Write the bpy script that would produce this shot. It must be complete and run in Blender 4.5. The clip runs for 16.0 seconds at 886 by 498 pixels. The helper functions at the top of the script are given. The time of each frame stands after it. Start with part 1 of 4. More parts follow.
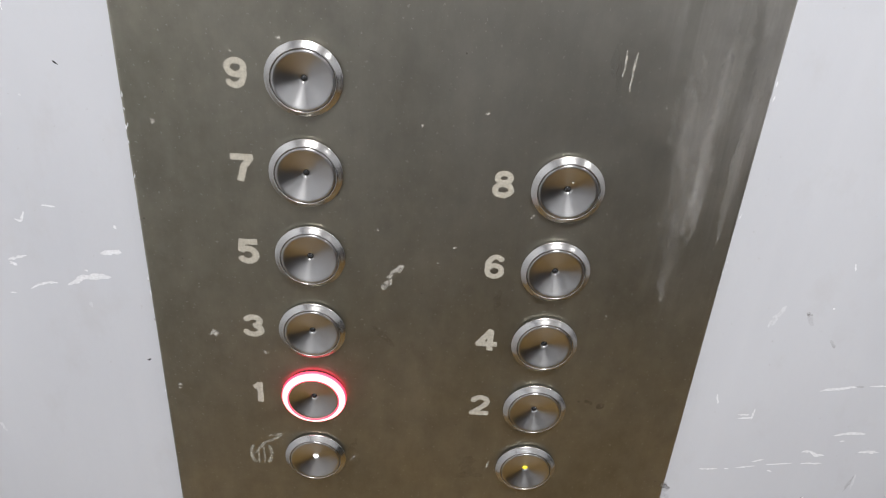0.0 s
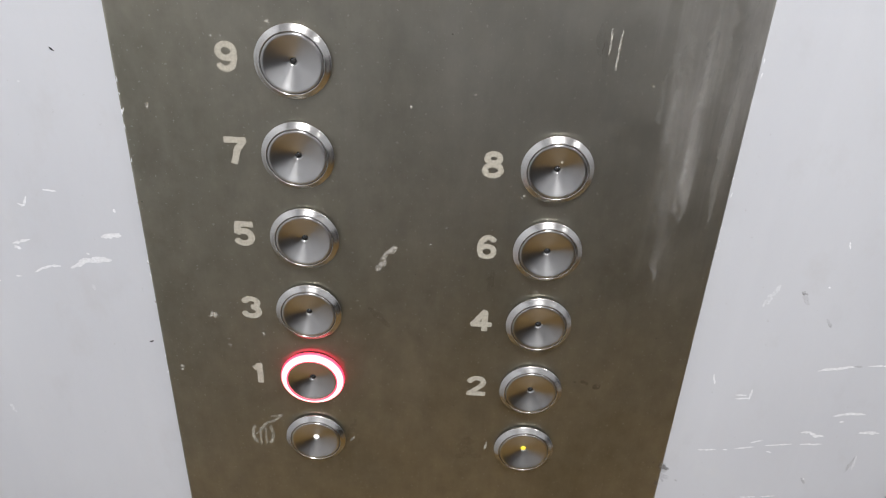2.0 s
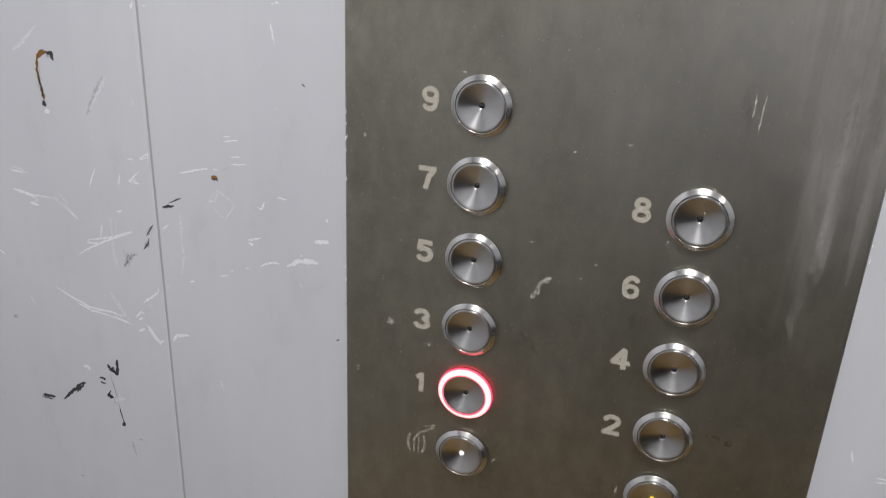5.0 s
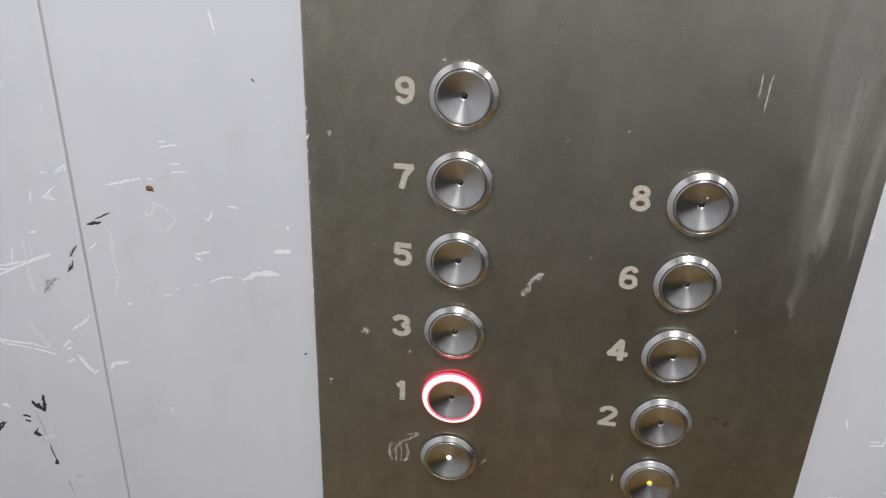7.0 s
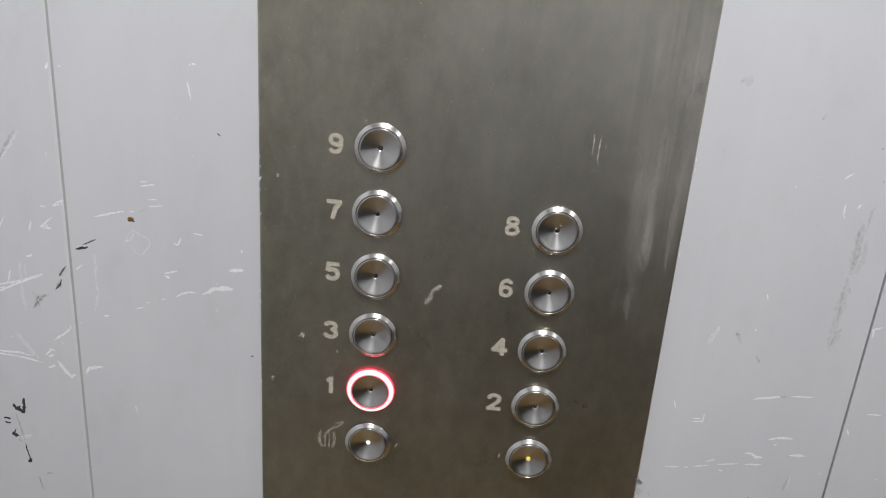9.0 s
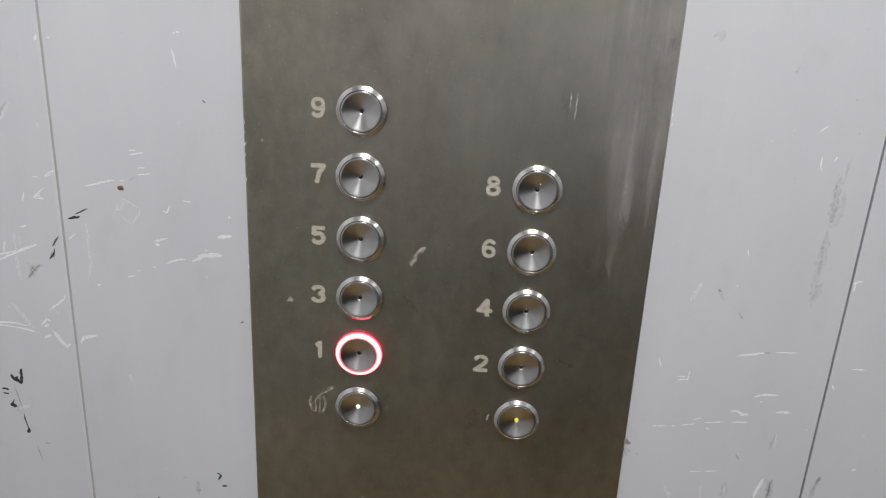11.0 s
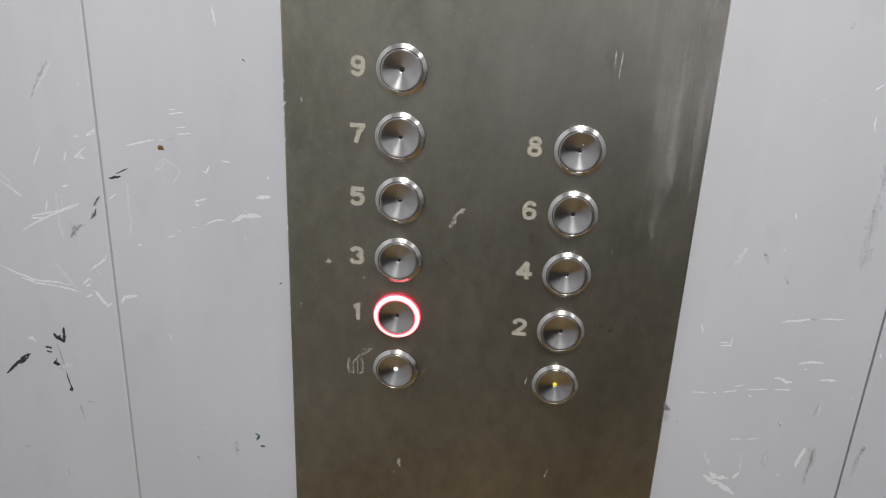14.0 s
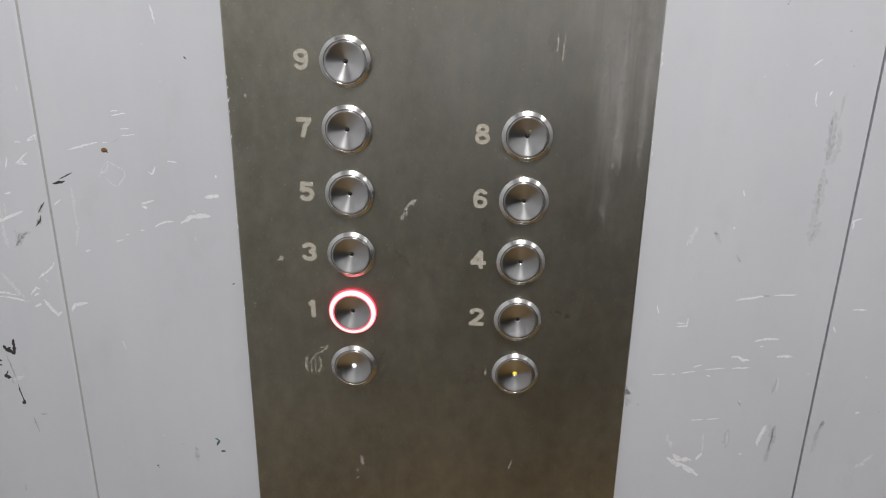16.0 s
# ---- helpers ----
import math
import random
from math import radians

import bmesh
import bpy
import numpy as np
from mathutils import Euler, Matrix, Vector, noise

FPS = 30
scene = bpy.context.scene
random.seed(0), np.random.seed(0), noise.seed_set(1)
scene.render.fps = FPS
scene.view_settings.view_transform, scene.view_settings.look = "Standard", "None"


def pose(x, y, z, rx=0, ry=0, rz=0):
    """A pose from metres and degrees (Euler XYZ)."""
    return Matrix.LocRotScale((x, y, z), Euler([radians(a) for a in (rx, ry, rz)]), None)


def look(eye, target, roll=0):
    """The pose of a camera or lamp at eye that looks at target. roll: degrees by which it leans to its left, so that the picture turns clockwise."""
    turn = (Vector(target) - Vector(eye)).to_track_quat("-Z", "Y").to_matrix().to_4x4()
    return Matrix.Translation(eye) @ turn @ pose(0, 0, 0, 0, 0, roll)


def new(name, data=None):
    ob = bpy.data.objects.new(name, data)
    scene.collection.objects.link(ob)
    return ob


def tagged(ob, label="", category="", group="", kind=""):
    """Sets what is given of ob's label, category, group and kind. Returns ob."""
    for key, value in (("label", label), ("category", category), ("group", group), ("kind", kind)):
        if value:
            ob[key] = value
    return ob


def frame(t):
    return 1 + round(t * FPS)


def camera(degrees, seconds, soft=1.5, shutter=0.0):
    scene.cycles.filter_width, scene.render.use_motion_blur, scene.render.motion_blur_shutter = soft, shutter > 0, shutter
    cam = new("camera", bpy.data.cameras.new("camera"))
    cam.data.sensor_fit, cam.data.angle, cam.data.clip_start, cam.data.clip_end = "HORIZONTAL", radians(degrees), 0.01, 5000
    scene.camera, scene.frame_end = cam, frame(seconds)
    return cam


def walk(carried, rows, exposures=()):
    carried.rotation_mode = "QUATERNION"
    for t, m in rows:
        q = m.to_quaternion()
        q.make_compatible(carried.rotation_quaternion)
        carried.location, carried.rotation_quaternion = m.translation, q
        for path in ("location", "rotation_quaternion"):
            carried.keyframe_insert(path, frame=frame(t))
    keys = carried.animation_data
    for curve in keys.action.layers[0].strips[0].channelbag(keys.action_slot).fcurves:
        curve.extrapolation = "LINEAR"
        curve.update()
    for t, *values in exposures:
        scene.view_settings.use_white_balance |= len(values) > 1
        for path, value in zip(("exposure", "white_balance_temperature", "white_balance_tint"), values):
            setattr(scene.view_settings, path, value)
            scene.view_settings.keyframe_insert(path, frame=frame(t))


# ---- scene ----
cam = camera(55.8, 16.0, soft=1.05, shutter=0.3)
EXPOSURES = [(0, 0.33, 6400, 10.5), (3.0, 0.32, 6400, 10.5), (3.6, 0.15, 6400, 10.5), (4.5, 0.12, 6400, 10.5), (4.95, -0.08, 6400, 11.5), (5.4, -0.06, 6400, 11.5), (7.3, 0.15, 6400, 10.5), (8.3, -0.015, 6450, 10), (10, -0.045, 6500, 10), (16, -0.045, 6500, 10)]
PATH = [
    (0, (0.0130, -0.3103, 1.3948), (0.0668, 1.3990, 0.3577), 4.00),
    (0.5, (0.0113, -0.3126, 1.4065), (0.0476, 1.3799, 0.3415), 3.48),
    (1, (0.0199, -0.3114, 1.4011), (0.0466, 1.3642, 0.3095), 3.26),
    (1.5, (0.0216, -0.3169, 1.3910), (0.0366, 1.3690, 0.3152), 3.09),
    (2, (0.0277, -0.3164, 1.3925), (0.0215, 1.3847, 0.3407), 2.56),
    (2.5, (0.0316, -0.3156, 1.3877), (-0.0223, 1.4168, 0.3897), 2.00),
    (3, (0.0446, -0.3262, 1.3895), (-0.0858, 1.4397, 0.4595), 1.63),
    (3.5, (0.0787, -0.3500, 1.3802), (-0.1879, 1.4541, 0.5591), 1.42),
    (4, (0.0910, -0.3331, 1.3754), (-0.2967, 1.4651, 0.5906), 1.35),
    (4.5, (0.0781, -0.3490, 1.3798), (-0.4337, 1.4335, 0.6310), 1.86),
    (5, (0.0650, -0.3869, 1.3698), (-0.4689, 1.3828, 0.6061), 2.73),
    (5.2, (0.0664, -0.3902, 1.3655), (-0.4500, 1.3781, 0.5869), 2.85),
    (7.3, (-0.0043, -0.3523, 1.3917), (-0.1673, 1.4272, 0.4934), 2.43),
    (7.5, (-0.0036, -0.3964, 1.3959), (-0.1395, 1.3987, 0.5245), 2.74),
    (8, (0.0078, -0.4509, 1.3918), (-0.0670, 1.3897, 0.6130), 3.78),
    (8.5, (0.0169, -0.4672, 1.3969), (-0.0324, 1.3976, 0.6759), 4.35),
    (8.7, (0.0163, -0.4718, 1.3973), (-0.0307, 1.4010, 0.6968), 4.44),
    (10.8, (0.0391, -0.4940, 1.3849), (-0.0334, 1.3860, 0.7063), 2.97),
    (11, (0.0384, -0.4939, 1.3746), (-0.0421, 1.3859, 0.6966), 3.00),
    (11.5, (0.0388, -0.4905, 1.3739), (-0.0501, 1.3793, 0.6697), 3.03),
    (12, (0.0370, -0.4941, 1.3689), (-0.0718, 1.3711, 0.6551), 2.93),
    (12.5, (0.0368, -0.4947, 1.3690), (-0.0753, 1.3650, 0.6417), 2.98),
    (13, (0.0369, -0.4919, 1.3648), (-0.0841, 1.3649, 0.6316), 3.08),
    (13.5, (0.0336, -0.4931, 1.3627), (-0.1062, 1.3630, 0.6311), 2.91),
    (14, (0.0329, -0.4923, 1.3650), (-0.1150, 1.3607, 0.6270), 2.67),
    (14.5, (0.0377, -0.4927, 1.3660), (-0.1019, 1.3638, 0.6352), 2.42),
    (15, (0.0398, -0.4934, 1.3684), (-0.0832, 1.3679, 0.6471), 2.15),
    (15.5, (0.0443, -0.4920, 1.3662), (-0.0531, 1.3665, 0.6336), 1.59),
    (16, (0.0461, -0.4928, 1.3536), (-0.0395, 1.3732, 0.6390), 1.00),
]
walk(cam, [(t, look(eye, target, roll)) for t, eye, target, roll in PATH], EXPOSURES)

# ---- world ----
world = bpy.data.worlds.new("dark_shaft")
world.use_nodes = True
world.node_tree.nodes["Background"].inputs["Color"].default_value = (0.02, 0.02, 0.02, 1)
scene.world = world
LAMP = 274.0

# cabin: the front wall carries the operating panel, its face lies at WALL
WALL = 0.003
X0, X1, Y0, TOP = -0.65, 1.70, -1.50, 2.25


# ---- materials ----
def material(name, colour, rough=0.5, metal=0.0):
    m = bpy.data.materials.new(name)
    m.use_nodes = True
    b = m.node_tree.nodes["Principled BSDF"]
    b.inputs["Base Color"].default_value = (*colour, 1)
    b.inputs["Roughness"].default_value = rough
    b.inputs["Metallic"].default_value = metal
    return m


def node(m, kind, **sockets):
    n = m.node_tree.nodes.new(kind)
    for k, v in sockets.items():
        n.inputs[k].default_value = v
    return n


def link(m, a, b):
    m.node_tree.links.new(a, b)


def coords(m, scale, offset=(0, 0, 0)):
    """Object coordinates, scaled."""
    c = node(m, "ShaderNodeTexCoord")
    p = node(m, "ShaderNodeMapping")
    p.inputs["Scale"].default_value = scale
    p.inputs["Location"].default_value = offset
    link(m, c.outputs["Object"], p.inputs["Vector"])
    return p.outputs["Vector"]


def noise_tex(m, scale, size, detail=4.0, rough=0.55):
    n = node(m, "ShaderNodeTexNoise", Scale=size, Detail=detail, Roughness=rough)
    link(m, coords(m, scale), n.inputs["Vector"])
    return n.outputs["Fac"]


def ramp(m, value, lo, hi, a=(0, 0, 0), b=(1, 1, 1)):
    r = node(m, "ShaderNodeValToRGB")
    r.color_ramp.elements[0].position, r.color_ramp.elements[1].position = lo, hi
    r.color_ramp.elements[0].color, r.color_ramp.elements[1].color = (*a, 1), (*b, 1)
    link(m, value, r.inputs["Fac"])
    return r.outputs["Color"]


def mix(m, fac, a, b, how="MIX"):
    n = node(m, "ShaderNodeMix")
    n.data_type, n.blend_type = "RGBA", how
    for value, i in ((fac, 0), (a, 6), (b, 7)):
        if isinstance(value, (int, float)):
            n.inputs[i].default_value = value
        elif isinstance(value, tuple):
            n.inputs[i].default_value = (*value, 1)
        else:
            link(m, value, n.inputs[i])
    return n.outputs[2]


def math_node(m, op, a, b=0.0):
    n = node(m, "ShaderNodeMath")
    n.operation = op
    for i, value in enumerate((a, b)):
        if isinstance(value, (int, float)):
            n.inputs[i].default_value = value
        else:
            link(m, value, n.inputs[i])
    return n.outputs[0]


def bump(m, height, strength, distance):
    n = node(m, "ShaderNodeBump", Strength=strength, Distance=distance)
    link(m, height, n.inputs["Height"])
    link(m, n.outputs["Normal"], m.node_tree.nodes["Principled BSDF"].inputs["Normal"])


def bsdf(m, socket):
    return m.node_tree.nodes["Principled BSDF"].inputs[socket]


def painted_steel():
    m = material("painted_steel", (0.6, 0.61, 0.63), 0.42)
    clouds = noise_tex(m, (1, 1, 0.45), 7.0, 5)
    dirt = noise_tex(m, (1, 1, 0.6), 38.0, 6, 0.65)
    base = mix(m, ramp(m, clouds, 0.3, 0.75), (0.585, 0.60, 0.63), (0.665, 0.68, 0.705))
    base = mix(m, math_node(m, "MULTIPLY", ramp(m, dirt, 0.56, 0.78), 0.30), base, (0.50, 0.49, 0.48))
    specks = noise_tex(m, (1, 1, 1), 420.0, 2)
    base = mix(m, math_node(m, "MULTIPLY", ramp(m, specks, 0.74, 0.80), 0.35), base, (0.36, 0.34, 0.32))
    wiped = ramp(m, noise_tex(m, (1, 1, 0.06), 46.0, 4), 0.5, 0.75)
    base = mix(m, math_node(m, "MULTIPLY", wiped, 0.13), base, (0.76, 0.77, 0.79))
    link(m, base, bsdf(m, "Base Color"))
    link(m, ramp(m, dirt, 0.2, 0.8, (0.33,) * 3, (0.55,) * 3), bsdf(m, "Roughness"))
    peel = math_node(m, "ADD", noise_tex(m, (1, 1, 1), 260.0, 3), math_node(m, "MULTIPLY", noise_tex(m, (1, 1, 0.3), 14.0, 2), 9.0))
    bump(m, peel, 0.13, 0.0006)
    return m


def brushed_plate():
    """Worn stainless sheet: vertical brushing, rubbed pale smears along one side, finger grease; sheen painted in at
    the upper right.
    """
    m = material("brushed_plate", (0.3, 0.29, 0.27), 0.40, 0.90)
    brush = noise_tex(m, (1, 1, 0.012), 900.0, 3)
    cloud = noise_tex(m, (1, 1, 0.55), 16.0, 6, 0.6)
    grease = noise_tex(m, (1, 1, 0.8), 60.0, 6, 0.7)
    base = mix(m, ramp(m, cloud, 0.3, 0.72), (0.30, 0.286, 0.228), (0.425, 0.407, 0.332))
    base = mix(m, 0.012, base, ramp(m, brush, 0.3, 0.7), "OVERLAY")
    base = mix(m, 0.09, base, ramp(m, noise_tex(m, (1, 1, 0.7), 95.0, 6, 0.62), 0.34, 0.66), "OVERLAY")
    sep = node(m, "ShaderNodeSeparateXYZ")
    link(m, coords(m, (1, 1, 1)), sep.inputs["Vector"])
    # rubbed zone in x and z; the z mask also bounds the painted sheen
    across = node(m, "ShaderNodeMapRange")
    across.interpolation_type = "SMOOTHSTEP"
    across.inputs["From Min"].default_value, across.inputs["From Max"].default_value = 0.090, 0.118
    link(m, sep.outputs["X"], across.inputs["Value"])
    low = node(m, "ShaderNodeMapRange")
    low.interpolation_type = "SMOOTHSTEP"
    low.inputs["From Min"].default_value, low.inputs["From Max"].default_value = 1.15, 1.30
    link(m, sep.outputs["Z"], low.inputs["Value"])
    streak = noise_tex(m, (1, 1, 0.03), 95.0, 6, 0.68)
    zone = math_node(m, "MULTIPLY", across.outputs["Result"], low.outputs["Result"])
    rub = math_node(m, "MULTIPLY", zone, math_node(m, "MULTIPLY", ramp(m, streak, 0.44, 0.66), ramp(m, noise_tex(m, (1, 1, 0.35), 42.0, 5, 0.6), 0.36, 0.58)))
    base = mix(m, math_node(m, "MULTIPLY", rub, 0.8), base, (0.74, 0.72, 0.69))
    stain = ramp(m, noise_tex(m, (1, 1, 0.8), 27.0, 5, 0.62), 0.58, 0.72)
    base = mix(m, math_node(m, "MULTIPLY", stain, 0.30), base, (0.17, 0.155, 0.13))
    dust = ramp(m, noise_tex(m, (1, 1, 1), 620.0, 2), 0.66, 0.72)
    base = mix(m, math_node(m, "MULTIPLY", dust, 0.7), base, (0.62, 0.60, 0.54))
    # brighter reflection at the upper right, put into the base colour as a gradient
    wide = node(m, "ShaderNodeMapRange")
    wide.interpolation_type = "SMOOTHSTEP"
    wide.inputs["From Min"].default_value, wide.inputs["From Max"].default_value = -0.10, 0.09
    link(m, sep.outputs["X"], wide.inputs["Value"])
    painted_sheen = math_node(m, "MULTIPLY", math_node(m, "MULTIPLY", wide.outputs["Result"], low.outputs["Result"]), ramp(m, cloud, 0.25, 0.6, (0.5,) * 3))
    base = mix(m, math_node(m, "MULTIPLY", painted_sheen, 0.36), base, (0.66, 0.645, 0.605))
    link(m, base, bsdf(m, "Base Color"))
    rough = math_node(m, "ADD", ramp(m, grease, 0.25, 0.8, (0.33,) * 3, (0.47,) * 3), math_node(m, "MULTIPLY", rub, 0.22))
    link(m, rough, bsdf(m, "Roughness"))
    bsdf(m, "Anisotropic").default_value = 0.6
    level = node(m, "ShaderNodeCombineXYZ", X=1.0)
    link(m, level.outputs["Vector"], bsdf(m, "Tangent"))
    bump(m, brush, 0.01, 0.0002)
    return m


def turned_metal(name, colour, rough, aniso):
    """Steel turned on a lathe: fine rings round the local z axis."""
    m = material(name, colour, rough, 1.0)
    t = node(m, "ShaderNodeTangent")
    t.direction_type, t.axis = "RADIAL", "Z"
    link(m, t.outputs["Tangent"], bsdf(m, "Tangent"))
    bsdf(m, "Anisotropic").default_value = aniso
    bsdf(m, "Anisotropic Rotation").default_value = 0.25
    smut = noise_tex(m, (1, 1, 1), 90.0, 3)
    link(m, mix(m, ramp(m, smut, 0.35, 0.8), colour, tuple(c * 0.9 for c in colour)), bsdf(m, "Base Color"))
    return m


def worn(name, colour, rough, thin=0.0):
    """Scratch or stain; thin lets the surface below show through in flecks."""
    m = material(name, colour, rough)
    fleck = noise_tex(m, (1, 1, 1), 900.0, 3)
    link(m, mix(m, ramp(m, fleck, 0.35, 0.7), colour, tuple(c * 0.8 for c in colour)), bsdf(m, "Base Color"))
    if thin:
        link(m, ramp(m, noise_tex(m, (1, 1, 1), 330.0, 4), 0.34, 0.68, (thin * 0.35,) * 3, (min(1.0, thin * 1.6),) * 3), bsdf(m, "Alpha"))
    return m


def smear_film(name, colour, most):
    """A thin wiped film, drawn out in upright streaks."""
    m = material(name, colour, 0.62)
    drawn = ramp(m, noise_tex(m, (1, 1, 0.03), 230.0, 5, 0.6), 0.36, 0.66)
    patchy = ramp(m, noise_tex(m, (1, 1, 0.4), 70.0, 4), 0.32, 0.62)
    film = math_node(m, "MULTIPLY", math_node(m, "MULTIPLY", drawn, patchy), most)
    link(m, film, bsdf(m, "Alpha"))
    return m


def glowing(name, colour, strength):
    m = material(name, (0.1, 0.1, 0.1), 0.4)
    bsdf(m, "Emission Color").default_value = (*colour, 1)
    bsdf(m, "Emission Strength").default_value = strength
    return m


def lit_ring_material():
    """A translucent ring over red diodes: near white in the middle of its width, red towards both edges."""
    m = glowing("lit_red_ring", (1, 0.05, 0.08), 6.0)
    sep = node(m, "ShaderNodeVectorMath")
    sep.operation = "LENGTH"
    link(m, coords(m, (1, 1, 0)), sep.inputs[0])
    width = node(m, "ShaderNodeMapRange")
    width.inputs["From Min"].default_value, width.inputs["From Max"].default_value = 0.0117, 0.0157
    link(m, sep.outputs["Value"], width.inputs["Value"])
    r = node(m, "ShaderNodeValToRGB")
    e = r.color_ramp.elements
    e[0].position, e[0].color = 0.0, (0.6, 0.01, 0.05, 1)
    e[1].position, e[1].color = 1.0, (0.8, 0.01, 0.06, 1)
    for at, c in ((0.15, (1.0, 0.02, 0.07, 1)), (0.24, (1.0, 0.38, 0.36, 1)), (0.81, (1.0, 0.38, 0.36, 1)), (0.90, (1.0, 0.02, 0.07, 1))):
        e.new(at).color = c
    link(m, width.outputs["Result"], r.inputs["Fac"])
    link(m, r.outputs["Color"], bsdf(m, "Emission Color"))
    bsdf(m, "Emission Strength").default_value = 2.7
    return m


def floor_material():
    m = material("tan_vinyl", (0.36, 0.26, 0.12), 0.4)
    big = noise_tex(m, (1, 1, 1), 6.0, 4)
    fleck = noise_tex(m, (1, 1, 1), 140.0, 3)
    base = mix(m, ramp(m, big, 0.3, 0.7), (0.27, 0.158, 0.04), (0.35, 0.225, 0.07))
    base = mix(m, math_node(m, "MULTIPLY", ramp(m, fleck, 0.55, 0.65), 0.5), base, (0.20, 0.13, 0.06))
    link(m, base, bsdf(m, "Base Color"))
    return m


# surface of the dark panels added only to be mirrored in the steel
def dark_stand_in():
    m = material("dark_stand_in", (0.2, 0.2, 0.2), 0.5)
    grain = noise_tex(m, (1, 1, 0.06), 60.0, 4)
    link(m, mix(m, grain, (0.018, 0.018, 0.020), (0.045, 0.045, 0.048)), bsdf(m, "Base Color"))
    return m


PAINT = painted_steel()
PLATE = brushed_plate()
FACE = turned_metal("turned_face", (0.60, 0.595, 0.58), 0.29, 0.76)
BEZEL = turned_metal("satin_bezel", (0.67, 0.66, 0.635), 0.26, 0.45)
GAP = material("gap_black", (0.012, 0.012, 0.012), 0.7)
GROOVE = material("groove_dark", (0.07, 0.066, 0.06), 0.6)
FILLER = worn("joint_filler", (0.46, 0.455, 0.45), 0.7)
NUMERAL = worn("etched_numeral", (0.52, 0.487, 0.40), 0.6)
LED_OFF = material("led_unlit", (0.02, 0.02, 0.02), 0.15)
LED_WHITE = glowing("led_white", (1.0, 0.98, 0.95), 1.6)
LED_YELLOW = glowing("led_yellow", (1.0, 0.74, 0.0), 0.95)
RED_RING = lit_ring_material()
LAMP_GLASS = glowing("lamp_diffuser", (1.0, 0.98, 0.975), LAMP)
LAMP_DIM = glowing("aged_lamp_diffuser", (1.0, 0.98, 0.975), LAMP * 0.31)
TAN = floor_material()
DARK = dark_stand_in()
MARKS = {
    "white": worn("bare_white_scratch", (0.93, 0.94, 0.96), 0.6),
    "faint": worn("faint_scratch", (0.77, 0.785, 0.81), 0.6),
    "grey": worn("grey_scuff", (0.33, 0.32, 0.32), 0.7, 0.2),
    "black": worn("black_scuff", (0.035, 0.033, 0.035), 0.6),
    "brown": worn("brown_scuff", (0.24, 0.19, 0.16), 0.7, 0.22),
    "faintbrown": worn("faint_brown_smear", (0.42, 0.39, 0.37), 0.7, 0.09),
    "rust": worn("rust", (0.25, 0.12, 0.03), 0.8),
    "green": worn("green_ink", (0.02, 0.12, 0.08), 0.5),
    "pale": worn("pale_scrape", (0.62, 0.59, 0.52), 0.6, 0.7),
    "smudge": worn("dark_smudge", (0.05, 0.045, 0.04), 0.7, 0.28),
    "ghost": worn("worn_off_etching", (0.47, 0.44, 0.36), 0.6, 0.85),
    "smear": smear_film("pale_smear", (0.48, 0.465, 0.44), 0.27),
    "dim": smear_film("dark_smear", (0.07, 0.064, 0.055), 0.20),
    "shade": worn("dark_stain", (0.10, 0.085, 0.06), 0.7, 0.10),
}


# ---- mesh helpers ----
def part(name, bm, mat, parent=None, label="", smooth=False):
    me = bpy.data.meshes.new(name)
    bm.normal_update()
    bm.to_mesh(me)
    bm.free()
    me.materials.append(mat)
    if smooth:
        for p in me.polygons:
            p.use_smooth = True
    ob = new(name, me)
    ob.parent = parent
    if label:
        ob["label"] = label
    return ob


def box_bm(x0, x1, y0, y1, z0, z1, bevel=0.0, segments=2):
    bm = bmesh.new()
    bmesh.ops.create_cube(bm, size=1.0)
    for v in bm.verts:
        v.co = Vector(((x0 + x1) / 2 + v.co.x * (x1 - x0), (y0 + y1) / 2 + v.co.y * (y1 - y0), (z0 + z1) / 2 + v.co.z * (z1 - z0)))
    if bevel:
        bmesh.ops.bevel(bm, geom=list(bm.edges), offset=bevel, segments=segments, profile=0.5, affect="EDGES", clamp_overlap=True)
    return bm


def lathe_bm(profile, steps=72):
    """Turn (radius, height) pairs round z."""
    bm = bmesh.new()
    rings = []
    for r, z in profile:
        if r < 1e-7:
            rings.append([bm.verts.new((0, 0, z))])
        else:
            rings.append([bm.verts.new((r * math.cos(2 * math.pi * i / steps), r * math.sin(2 * math.pi * i / steps), z)) for i in range(steps)])
    for a, b in zip(rings, rings[1:]):
        for i in range(steps):
            j = (i + 1) % steps
            if len(a) == 1:
                bm.faces.new((a[0], b[j], b[i]))
            elif len(b) == 1:
                bm.faces.new((a[i], a[j], b[0]))
            else:
                bm.faces.new((a[i], a[j], b[j], b[i]))
    bmesh.ops.recalc_face_normals(bm, faces=bm.faces)
    return bm


def lean(bm, x, rate):
    """Let the upright edges near x lean, as the joints of the sheets do."""
    for v in bm.verts:
        if abs(v.co.x - x) < 0.01:
            v.co.x += rate * (v.co.z - 1.13)
    return bm


# ---- structure ----
floor = tagged(part("floor", box_bm(X0 - 0.1, X1 + 0.1, Y0 - 0.1, 0.1, -0.05, 0.0), TAN), "tan speckled vinyl lift cabin floor", "floor", kind="structure")
ceiling = tagged(part("ceiling", box_bm(X0 - 0.1, X1 + 0.1, Y0 - 0.1, 0.1, TOP, TOP + 0.05), PAINT), "light grey painted steel lift cabin ceiling", "ceiling", kind="structure")
wall_west = tagged(part("wall_west", box_bm(X0 - 0.05, X0, Y0, 0.0, 0.0, TOP), PAINT), "light grey painted steel cabin side wall", "wall", kind="structure")
